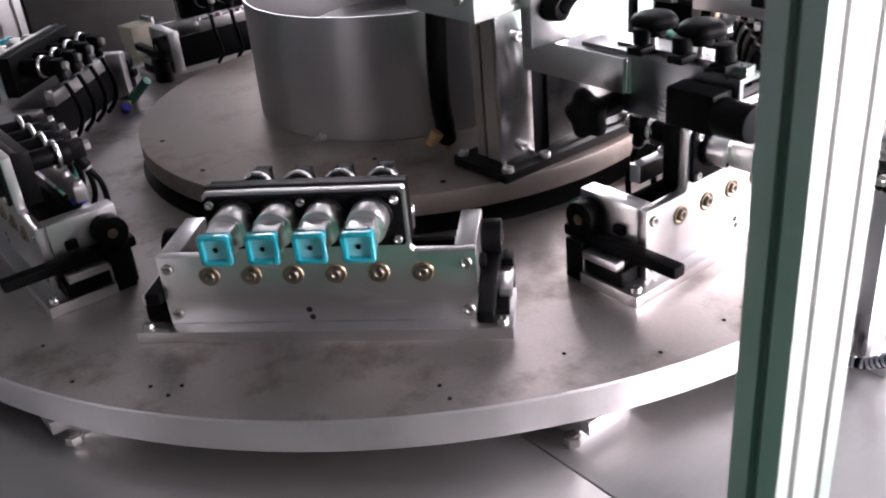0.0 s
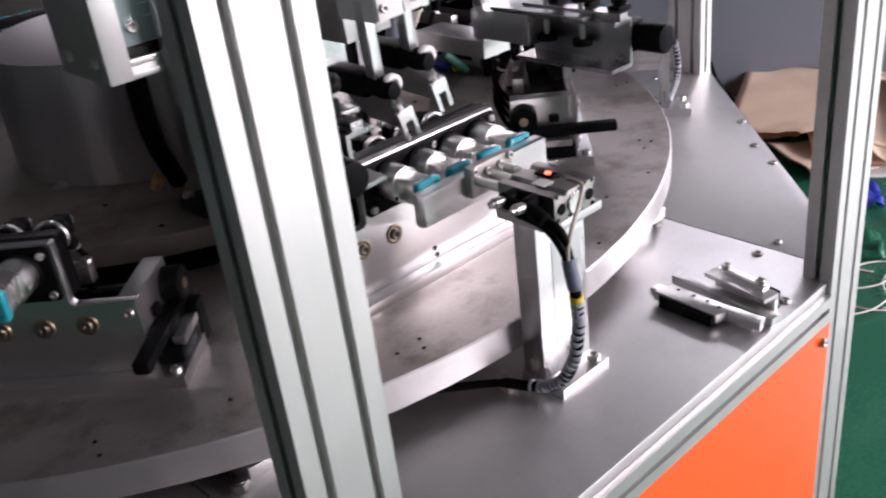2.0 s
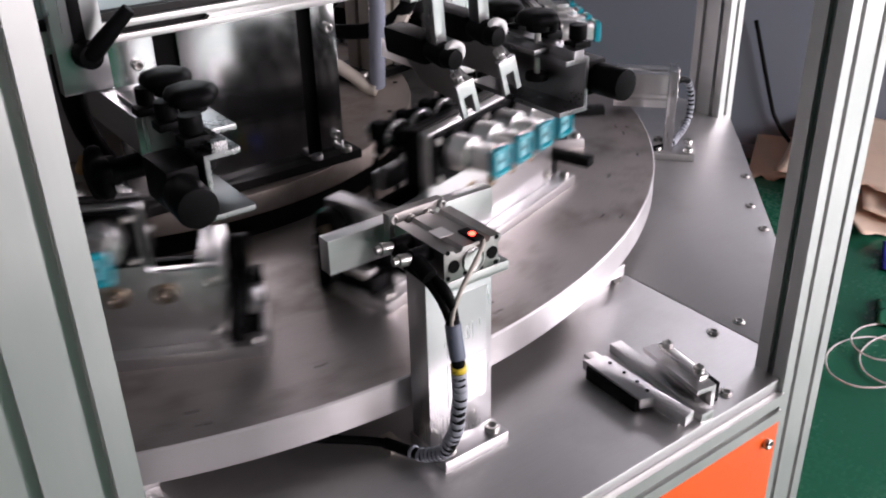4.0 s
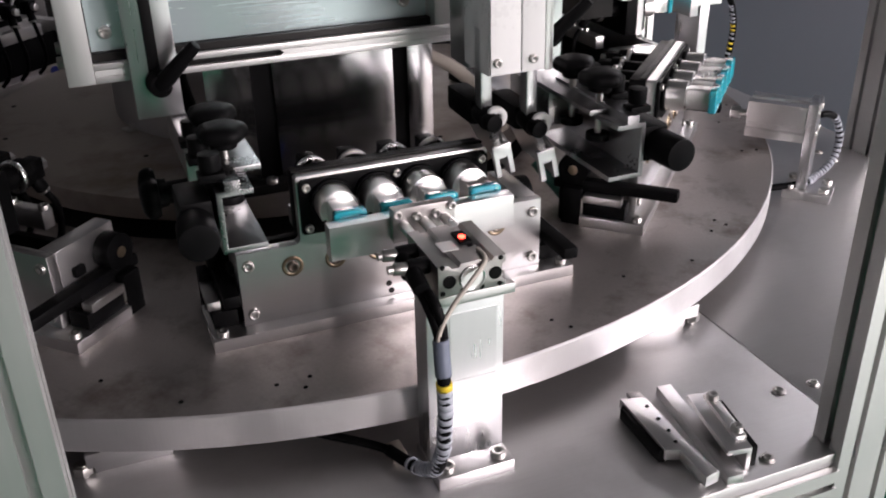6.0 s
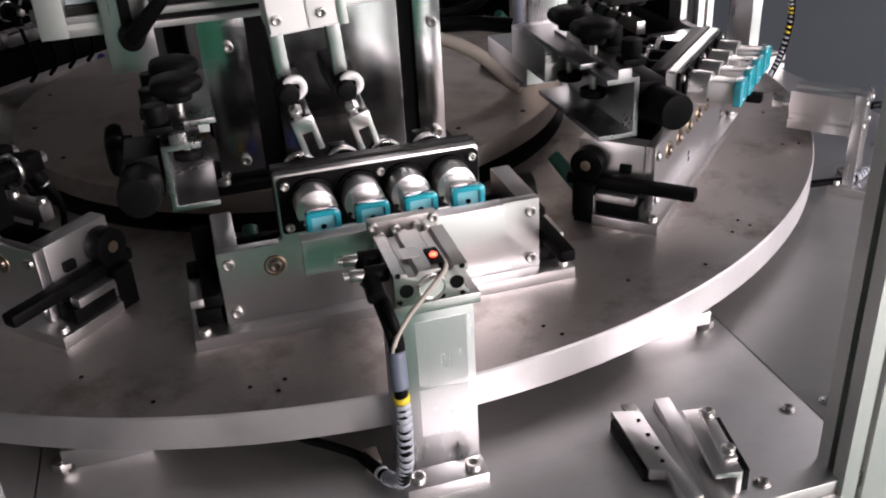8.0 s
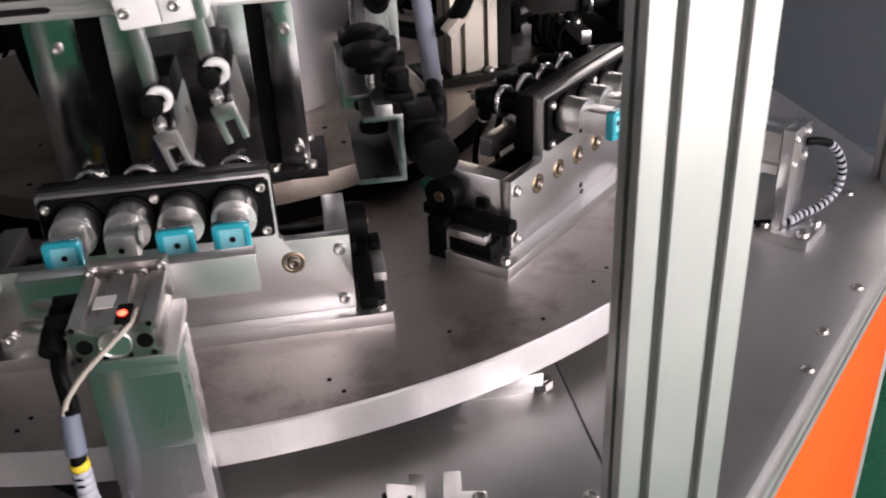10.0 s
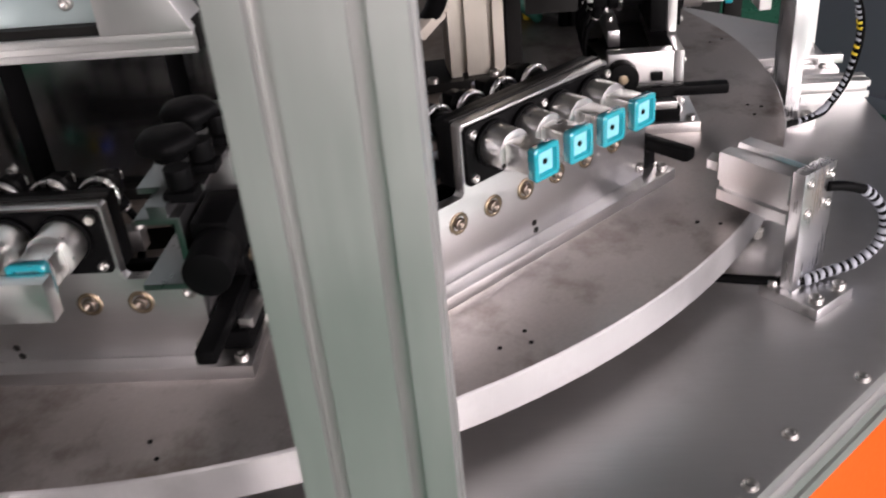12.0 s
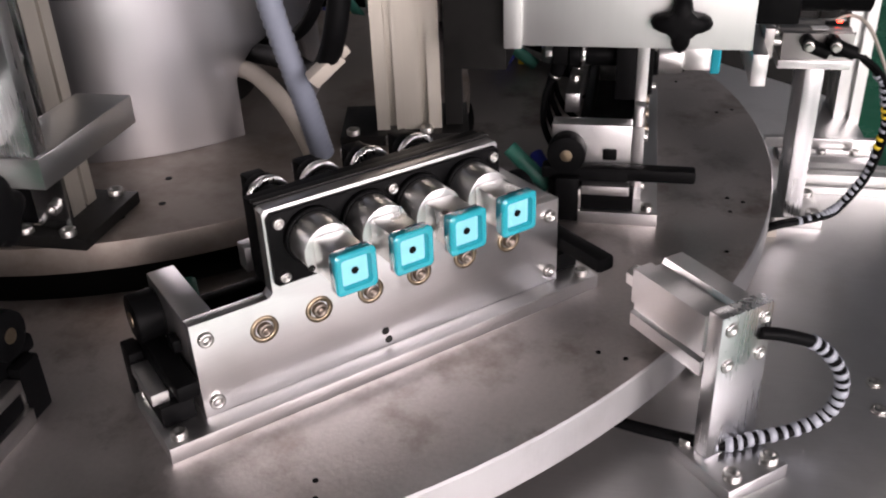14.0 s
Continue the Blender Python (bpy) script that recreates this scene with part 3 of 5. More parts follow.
# ---------------------------------------------------------------- pusher stands
def pusher_stand(looped=False):
    """A column with a guided slide that pushes a bar against the caps. Origin at the dial centre, -y outward."""
    th = thing("pusher_stand", "bolted aluminium column carrying a guided air slide with push bar", "actuator stand", "pusher stands")
    bm = B()
    box(bm, -0.034, 0.029, -0.712, -0.664, 0.0, 0.011, 0.0008)
    foot = part("foot", bm, ALU, th)
    for x, y in ((-0.024, -0.703), (0.019, -0.703)):
        part("screw", SCREW_L, None, foot, at=Matrix.Translation((x, y, 0.011)))
    bm = B()
    box(bm, -0.033, 0.028, -0.691, -0.675 if looped else -0.667, 0.0112, 0.160, 0.0008)
    prism(bm, [(-0.013, 0.086), (0.020, 0.086), (0.022, 0.088), (0.022, 0.140), (-0.015, 0.140), (-0.015, 0.088)], lambda a, b, h: (a, -0.6909 - h, b), 0.0006)
    prism(bm, [(-0.013, 0.040), (0.020, 0.040), (0.022, 0.042), (0.022, 0.082), (-0.015, 0.082), (-0.015, 0.042)], lambda a, b, h: (a, -0.6909 - h, b), 0.0006)
    part("column", bm, ALU_V, th)
    bm = B()
    box(bm, -0.034, 0.027, -0.712, -0.650, 0.1602, 0.168, 0.0008)
    part("top_plate", bm, ALU, th)
    bm = B()
    out = [(-0.031, 0.1712), (0.019, 0.1712), (0.019, 0.1765), (0.0165, 0.178), (0.0165, 0.192), (0.019, 0.194), (0.019, 0.200), (0.010, 0.200), (0.008, 0.1965), (0.002, 0.1965), (0.000, 0.200), (-0.014, 0.200), (-0.016, 0.1965), (-0.021, 0.1965), (-0.023, 0.200), (-0.031, 0.200)]
    prism(bm, out, lambda a, b, h: (a, -0.652 - h, 0.1682 + (b - 0.1712) * 0.82), 0.060, 0.0005)
    body = part("slide_body", bm, SLIDE, th, "grooved aluminium slide cylinder body")
    for x, r, m in ((-0.023, 0.0048, BLACK), (-0.006, 0.0085, CHROME), (0.011, 0.0048, BLACK)):
        bm = B()
        tube(bm, (x, -0.7121, 0.1795), (x, -0.7128, 0.1795), r, seg=24)
        if m is CHROME:
            ring(bm, (x, -0.7121, 0.1795), (x, -0.7136, 0.1795), 0.0095, 0.0082, 28)
        part("port" if m is BLACK else "end_cap", bm, m, body)
    for x, z in ((-0.028, 0.197), (0.015, 0.196), (-0.028, 0.1745), (0.0145, 0.1735), (-0.013, 0.174), (0.001, 0.174)):
        bm = B()
        tube(bm, (x, -0.7121, z - 0.0055 if z > 0.18 else z - 0.003), (x, -0.7125, z - 0.0055 if z > 0.18 else z - 0.003), 0.0019, seg=10)
        part("screw_hole", bm, BLACK, body)
    bm = B()
    box(bm, -0.0195, -0.0075, -0.692, -0.678, 0.1919, 0.1924)
    part("rating_plate", bm, WHITE, body, "pale rating label with unreadable print")
    bm = B()
    sweep(bm, [(0.006, -0.694, 0.1905), (0.012, -0.715, 0.197), (0.004, -0.732, 0.186), (-0.018, -0.750, 0.148)] if looped else [(0.006, -0.694, 0.1905), (0.004, -0.711, 0.1905), (-0.008, -0.718, 0.182), (-0.026, -0.724, 0.167), (-0.038, -0.729, 0.150), (-0.040, -0.734, 0.128), (-0.038, -0.7370, 0.114)], 0.0017, 8, 40)
    part("sensor_lead", bm, BEIGE, th)
    # air fittings at the side with two black hoses
    for y, z in ((-0.672, 0.186), (-0.694, 0.186)):
        bm = B()
        tube(bm, (-0.0312, y, z), (-0.046, y, z), 0.0062, seg=14, bev=0.0008)
        tube(bm, (-0.043, y + 0.002, z), (-0.043, y - 0.018, z - 0.008), 0.0062, seg=14, bev=0.001)
        fit = part("air_fitting", bm, RUBBER, th, "black push-in air fitting")
        bm = B()
        tube(bm, (-0.046, y, z), (-0.056, y + 0.001, z + 0.001), 0.0045, seg=12, bev=0.0006)
        tube(bm, (-0.056, y + 0.001, z + 0.001), (-0.060, y + 0.001, z + 0.001), 0.0030, seg=12)
        part("throttle_screw", bm, STEEL, fit, "knurled steel throttle screw")
    run = [(-0.043, -0.694, 0.178), (-0.037, -0.722, 0.172), (-0.024, -0.746, 0.146), (-0.018, -0.757, 0.105), (-0.018, -0.750, 0.055), (-0.024, -0.730, 0.022), (-0.034, -0.712, 0.013), (-0.060, -0.660, 0.011), (-0.115, -0.61, 0.011)]
    for k, d in ((0, 0.0), (1, 0.0085)):
        bm = B()
        sweep(bm, [(x + d * 0.6, y + d * 0.3, z) for x, y, z in run] if looped else [(-0.043 + d * 0.4, -0.690 - d, 0.176), (-0.041 + d * 0.5, -0.712 - d, 0.170), (-0.037 + d * 0.4, -0.726, 0.148), (-0.037, -0.734, 0.118), (-0.037, -0.736, 0.092), (-0.037, -0.730, 0.055), (-0.038, -0.716, 0.026), (-0.044, -0.698, 0.0145), (-0.060, -0.660, 0.011), (-0.115, -0.61, 0.011)], 0.0026 if looped else 0.0036, 10, 60)
        part("air_hose", bm, RUBBER, th)
    # spiral wrap over the lower run
    turn = [(-0.036, -0.7265, 0.149), (-0.037, -0.734, 0.118), (-0.037, -0.736, 0.092), (-0.037, -0.730, 0.055), (-0.038, -0.716, 0.026), (-0.044, -0.698, 0.0145), (-0.058, -0.664, 0.012)]
    if looped:
        turn = [(x + 0.0025, y + 0.001, z) for x, y, z in run[1:8]]
    bm = B()
    sweep(bm, turn, 0.0034 if looped else 0.0048, 12, 40)
    part("hose_sleeve", bm, RUBBER, th)
    if not looped:
        bm = B()
        sweep(bm, [(-0.0362, -0.7275, 0.146), (-0.0368, -0.7310, 0.132), (-0.037, -0.7338, 0.121)], 0.0058, 12, 14)
        part("hose_sleeve", bm, SLEEVE, th, "blue-grey plastic hose sleeve")
    line = [Vector(p) for p in turn]
    count = 30 if looped else 22
    for k in range(count):
        s = (0.6 if looped else 1.08) + (k + 0.5) / count * (4.9 if looped else 4.3)
        half = 0.0016 if looped else 0.0012 if k > 11 else 0.0026
        i = min(int(s), len(line) - 2)
        p = line[i].lerp(line[i + 1], s - i)
        way = (line[i + 1] - line[i]).normalized() + Vector((0.12, 0.1, 0.05))
        bm = B()
        banded = k in ((6, 7, 10, 11) if looped else (0,))
        ring(bm, p - way.normalized() * half, p + way.normalized() * half, 0.0042 if looped else 0.0057, 0.0032 if looped else 0.0044, 14)
        part("wrap_turn", bm, YELLOW if banded else WRAP, th, "yellow tape band" if banded else "")
    bm = B()
    box(bm, -0.056, -0.044, -0.668, -0.650, 0.0, 0.008, 0.001)
    part("tie_base", bm, BEIGE, th)
    return th


def push_head(th):
    """The moving plate, rods and bar of a stand, at its outer position."""
    bm = B()
    box(bm, -0.078, 0.074, -0.636, -0.623, 0.158, 0.1860, 0.0007)
    head = part("push_bar", bm, ALU, th, "long machined push bar")
    bm = B()
    box(bm, -0.031, 0.019, -0.645, -0.6365, 0.1680, 0.1955, 0.0007)
    part("slide_plate", bm, SLIDE, head)
    for x in (-0.023, -0.006, 0.011):
        bm = B()
        tube(bm, (x, -0.644, 0.182), (x, -0.690, 0.182), 0.0042, seg=16)
        part("guide_rod", bm, CHROME, head)
    for x, z in ((-0.028, 0.192), (0.016, 0.192), (-0.012, 0.188), (0.003, 0.188)):
        part("screw", SCREW_S, None, head, at=outward(x, -0.645, z))
    bm = B()
    box(bm, -0.004, 0.005, -0.7115, -0.6920, 0.1896, 0.1938, 0.0008)
    switch = part("switch", bm, RUBBER, head)
    bm = B()
    tube(bm, (0.000, -0.7035, 0.1937), (0.000, -0.7035, 0.1952), 0.0026, seg=14, bev=0.0008)
    part("indicator", bm, LED, switch, "lit red indicator")
    return head


STAND = pusher_stand()
HEAD = push_head(STAND)
STAND_B = pusher_stand(True)
push_head(STAND_B)
STAND_B.matrix_basis = pose(0, 0, 0, 0, 0, 90)
tagged(STAND_B, "far aluminium column with a guided air slide and push bar")


# ---------------------------------------------------------------- side cylinder
def side_cylinder():
    th = thing("side_cylinder", "compact air cylinder on an upright aluminium bracket", "air cylinder", at=station(40, -0.012, 0, 0.0565))
    u = 0.158
    bm = B()
    box(bm, u - 0.027, u + 0.024, -0.723, -0.666, 0, 0.011, 0.0008)
    foot = part("foot", bm, ALU, th)
    for x, y in ((u - 0.016, -0.714), (u + 0.016, -0.714), (u - 0.018, -0.673), (u + 0.018, -0.673)):
        part("screw", SCREW_L, None, foot, at=Matrix.Translation((x, y, 0.011)))
    bm = B()
    box(bm, u - 0.0190, u + 0.0235, -0.6925, -0.6805, 0.0112, 0.121, 0.0008)
    br = part("bracket", bm, ALU_V, th)
    for x in (u - 0.011, u + 0.0165):
        for z in (0.111, 0.084):
            part("screw", SCREW, None, br, at=outward(x, -0.6890, z))
    bm = B()
    out = [(-0.021, 0.072), (0.021, 0.072), (0.021, 0.082), (0.018, 0.084), (0.018, 0.089), (0.021, 0.091), (0.021, 0.117), (0.006, 0.117), (0.004, 0.113), (-0.004, 0.113), (-0.006, 0.117), (-0.021, 0.117), (-0.021, 0.091), (-0.018, 0.089), (-0.018, 0.084), (-0.021, 0.082)]
    prism(bm, out, lambda a, b, h: (u + a, -0.6800 + h, b), 0.070, 0.0006)
    part("cylinder_body", bm, ALU, th)
    bm = B()
    tube(bm, (u, -0.611, 0.094), (u, -0.598, 0.094), 0.0055, seg=18)
    tube(bm, (u, -0.599, 0.094), (u, -0.587, 0.094), 0.0085, seg=6, bev=0.0008)
    part("rod", bm, CHROME, th)
    loop = [(u + 0.014, -0.692, 0.100), (u + 0.030, -0.701, 0.097), (u + 0.054, -0.708, 0.084), (u + 0.073, -0.714, 0.056), (u + 0.070, -0.713, 0.030), (u + 0.050, -0.706, 0.0175), (u + 0.020, -0.698, 0.0165), (u - 0.006, -0.690, 0.0160), (u - 0.030, -0.655, 0.012), (u - 0.045, -0.630, 0.010)]
    bm = B()
    sweep(bm, loop, 0.0043, 12, 70)
    part("hose", bm, RUBBER, th)
    line = [Vector(p) for p in loop]
    for k in range(20):
        s = 1.6 + (k + 0.5) / 20 * (len(line) - 4.4)
        i = min(int(s), len(line) - 2)
        a, b, c, d = line[max(i - 1, 0)], line[i], line[i + 1], line[min(i + 2, len(line) - 1)]
        t = s - i
        p = 0.5 * (2 * b + (c - a) * t + (2 * a - 5 * b + 4 * c - d) * t * t + (3 * b - a - 3 * c + d) * t**3)
        way = ((c - a) * (1 - t) + (d - b) * t).normalized()
        bm = B()
        half = (0.0022, 0.0016, 0.0026, 0.0019)[k % 4]
        ring(bm, p - way * half, p + way * half, 0.0051, 0.0040, 14)
        part("wrap_turn", bm, WRAP, th)
    return th


side_cylinder()


# ---------------------------------------------------------------- centre of the machine
ZC = 0.105


def centre():
    bm = B()
    tube(bm, (0, 0, ZC - 0.024), (0, 0, ZC), 0.356, seg=128, bev=0.0015)
    tube(bm, (0, 0, ZD + 0.004), (0, 0, ZC - 0.0242), 0.24, seg=64)
    disc = thing("fixed_disc", "worn brownish steel centre disc standing over the dial", "centre disc")
    part("disc_plate", bm, DISC, disc)
    for az, r in ((-72, 0.30), (-66, 0.315), (-60, 0.30), (-45, 0.335), (-25, 0.34), (-120, 0.33), (-150, 0.33), (-172, 0.33), (165, 0.33), (-135, 0.25), (-58, 0.25)):
        bm = B()
        tube(bm, (0, 0, 0), (0, 0, 0.0005), 0.0030, seg=14)
        part("tapped_hole", bm, BLACK, disc, at=Matrix.Translation((r * math.cos(radians(az)), r * math.sin(radians(az)), ZC)))
    # rolled sheet hub with a cut-out for the cables
    bm = B()
    r0, r1, zt = 0.195, 0.192, 0.252
    steps = [-34 + 32 * i / 12 for i in range(12)] + [-2 + 328 * i / 84 for i in range(84)]
    grid = []
    for i, az in enumerate(steps):
        arch = 0.086 - 0.030 * abs((az + 18) / 16) ** 3 if i <= 12 else 0.056
        c, s = math.cos(radians(az)), math.sin(radians(az))
        grid.append([[bm.verts.new((r * c, r * s, z)) for z in (ZC + 0.0005, ZC + arch, zt)] for r in (r0, r1)])
    n = len(grid)
    for i in range(n):
        a, b = grid[i], grid[(i + 1) % n]
        gap = i < 12
        for k in (0, 1):
            if k == 0 and gap:
                continue
            bm.faces.new((a[0][k], b[0][k], b[0][k + 1], a[0][k + 1]))
            bm.faces.new((a[1][k + 1], b[1][k + 1], b[1][k], a[1][k]))
        low = 1 if gap else 0
        bm.faces.new((a[0][2], b[0][2], b[1][2], a[1][2]))
        bm.faces.new((a[1][low], b[1][low], b[0][low], a[0][low]))
    for i in (0, 12):
        bm.faces.new((grid[i][0][0], grid[i][0][1], grid[i][1][1], grid[i][1][0]))
    bmesh.ops.recalc_face_normals(bm, faces=bm.faces)
    hub = thing("hub_guard", "rolled sheet steel hub guard, open at the top", "guard")
    part("sheet", bm, HUB, hub)
    bm = B()
    box(bm, -0.012, 0.012, -0.009, 0.009, 0, 0.002, 0.0004)
    tab = part("tab", bm, STEEL, hub, at=pose(-0.181, -0.075, ZC, 0, 0, 25))
    part("screw", SCREW, None, tab, at=Matrix.Translation((0, 0, 0.002)))
    bm = B()
    tube(bm, (0, 0, ZC), (0, 0, 0.20), 0.12, seg=40)
    tagged(part("inner_core", bm, DARK), "dark rotary union inside the hub", "core")


centre()


def gantry(a, label, wide=True):
    """An upright column with polished face plates on a black foot; -y outward."""
    th = thing("gantry_column", label, "column", "gantry columns", at=station(a))
    bm = B()
    box(bm, -0.127, 0.130, -0.343, -0.259, ZC, ZC + 0.010, 0.0008)
    foot = part("foot", bm, DARK, th, "black steel foot")
    for x in (-0.119, -0.066, 0.078, 0.114):
        for y in (-0.3375, -0.266):
            part("screw", SCREW_L, None, foot, at=Matrix.Translation((x, y, ZC + 0.010)))
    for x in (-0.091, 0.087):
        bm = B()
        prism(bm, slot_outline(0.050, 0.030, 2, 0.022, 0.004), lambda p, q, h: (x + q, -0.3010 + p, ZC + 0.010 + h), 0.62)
        part("upright", bm, BEIGE_SHADED, th, "yellowed aluminium profile, colour darkened for shade")
    for x0, x1 in ((-0.120, -0.0756), (-0.0536, 0.0712), (0.087, 0.1146)):
        bm = B()
        box(bm, x0, x1, -0.3320, -0.3275, ZC + 0.012, 0.72, 0.0006)
        pl = part("face_plate", bm, MIRROR, th, "polished sheet face plate")
        for z in (0.135, 0.25, 0.4):
            if x1 - x0 < 0.1:
                part("screw", SCREW, None, pl, at=outward((x0 + x1) / 2 + 0.004, -0.3320, z))
    bm = B()
    box(bm, -0.0895, 0.0875, -0.3270, -0.3265, ZC + 0.012, 0.72)
    part("gap_strip", bm, BLACK, th)
    return th


gantry(0, "polished sheet-faced gantry column on a black foot")


def slim_column():
    th = thing("profile_column", "twin-groove aluminium profile column on a black foot", "column", at=pose(0.319, -0.080, ZC, 0, 0, 12))
    bm = B()
    box(bm, -0.064, 0.055, -0.036, 0.045, 0, 0.010, 0.0008)
    foot = part("foot", bm, DARK, th)
    for x in (-0.052, 0.016):
        part("screw", SCREW_L, None, foot, at=Matrix.Translation((x, -0.029, 0.010)))
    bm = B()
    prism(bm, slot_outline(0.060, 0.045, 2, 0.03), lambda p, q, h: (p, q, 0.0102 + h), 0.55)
    part("upright", bm, BEIGE_SHADED, th)
    bm = B()
    box(bm, 0.0335, 0.050, -0.020, 0.030, 0.012, 0.55, 0.001)
    part("side_cover", bm, DARK, th)


slim_column()


def star_knob(bm, x, y, z, r=0.022, h=0.020, lobes=5, axis="z", deep=0.07):
    """A moulded hand knob: lobed crown, domed on top, on a tapered neck."""
    n = lobes * 8
    prof = [(0.52, -0.55), (0.56, -0.05), (0.90, 0.0), (1.0, 0.22), (1.0, 0.55), (0.88, 0.85), (0.60, 1.0), (0.25, 1.06)]
    loops = []
    for k, (s, up) in enumerate(prof):
        wave = deep if 2 <= k <= 5 else deep * 0.3
        loop = []
        for i in range(n):
            a = 2 * math.pi * i / n
            q = r * s * (1 - wave + wave * math.cos(lobes * a))
            u, v, w = q * math.cos(a), q * math.sin(a), h * up
            loop.append(bm.verts.new((x + u, y + v, z + w) if axis == "z" else (x + w, y + u, z + v) if axis == "x" else (x + u, y - w, z + v)))
        loops.append(loop)
    faces = [bm.faces.new(loops[0][::-1]), bm.faces.new(loops[-1])]
    for one, two in zip(loops, loops[1:]):
        for i in range(n):
            j = (i + 1) % n
            faces.append(bm.faces.new((one[i], one[j], two[j], two[i])))
    bmesh.ops.recalc_face_normals(bm, faces=faces)
    return bm


def clamp_bracket(s, x, name):
    """C-shaped press bracket with star knobs on a carrying arm; s is the side its web is on."""
    th = thing("press_bracket", name, "press bracket", "press brackets")
    w, t = 0.031, 0.004
    y0, y1 = -0.634, -0.515
    z0, z1 = 0.192, 0.238
    bm = B()
    out = [(0, z0), (w, z0), (w, z0 + t), (t, z0 + t), (t, z1 - t), (w * 0.82, z1 - t), (w * 0.82, z1), (w * 0.55, z1), (w * 0.55, z1 + 0.007), (w * 0.2, z1 + 0.007), (w * 0.2, z1), (0, z1)]
    prism(bm, [(x + s * (w / 2 - a), b) for a, b in out], lambda a, b, h: (a, y0 + h, b), y1 - y0, 0.0005)
    part("channel", bm, BRACKET, th, "white-edged aluminium channel")
    bm = B()
    box(bm, x - 0.018, x + 0.022, y0 + 0.030, y1 + 0.03, z1 + 0.0004, z1 + 0.0045, 0.0008)
    part("top_plate", bm, BRACKET, th)
    for k, (dx, dy, r) in enumerate(((0.000, 0.046, 0.0185), (0.000, 0.090, 0.0185))):
        bm = B()
        tube(bm, (x + dx, y0 + dy, z1 - 0.022), (x + dx, y0 + dy, z1 + 0.017), 0.0028, seg=12)
        part("stud", bm, STEEL, th)
        bm = B()
        star_knob(bm, x + dx, y0 + dy, z1 + 0.021, r, 0.011, 5, "z", 0.05)
        part("star_knob", bm, RUBBER, th, "black plastic star knob")
        bm = B()
        tube(bm, (x + dx, y0 + dy, z1 - 0.027), (x + dx, y0 + dy, z1 - 0.021), 0.010, seg=20, bev=0.001)
        part("press_pad", bm, RUBBER, th)
    for dx, dy, e in ((0.015, 0.014, 0.0075), (0.017, 0.050, 0.0075), (0.017, 0.088, 0.0065)):
        bm = B()
        tube(bm, (x + s * dx, y0 + dy, z1 + 0.0048), (x + s * dx, y0 + dy, z1 + 0.018), 0.0025, seg=12)
        tube(bm, (x + s * dx, y0 + dy, z1 + 0.012), (x + s * dx, y0 + dy, z1 + 0.024), e, seg=16, bev=0.001)
        box(bm, x + s * dx - 0.009, x + s * dx + 0.009, y0 + dy - 0.007, y0 + dy + 0.007, z1 + 0.0048, z1 + 0.0105, 0.001)
        part("knurled_knob", bm, RUBBER, th)
    bm = B()
    box(bm, x + s * 0.0175, x + s * 0.040, y0 + 0.004, y0 + 0.046, z0 + 0.010, z1 - 0.006, 0.003)
    part("adjuster_block", bm, BLACK, th)
    bm = B()
    tube(bm, (x + s * 0.031, y0 + 0.004, z0 + 0.024), (x + s * 0.033, y0 - 0.026, z0 + 0.024), 0.0135, seg=28, bev=0.002)
    part("round_knob", bm, RUBBER, th, "black round adjusting knob")
    bm = B()
    tube(bm, (x + s * 0.018, y1 - 0.006, z1 - 0.040), (x + s * 0.046, y1 - 0.006, z1 - 0.040), 0.009, seg=16)
    star_knob(bm, x + s * 0.046, y1 - 0.006, z1 - 0.040, 0.0215, s * 0.013, 5, "x", 0.12)
    part("side_knob", bm, RUBBER, th, "black plastic hand knob")
    bm = B()
    box(bm, x - 0.018, x + 0.018, y1 - 0.02, -0.458, z1 - 0.030, z1 - 0.0002, 0.001)
    if s < 0:
        box(bm, x - 0.0225, x - 0.009, y1 - 0.018, -0.4185, z1 - 0.0295, z1 - 0.0006, 0.001)
    part("arm", bm, ALU, th)

    return th


BRACKET_L = clamp_bracket(-1, -0.143, "aluminium press bracket with black star knobs beside the grip head")
BRACKET_R = clamp_bracket(1, 0.162, "aluminium press bracket with star knobs and a round adjuster")


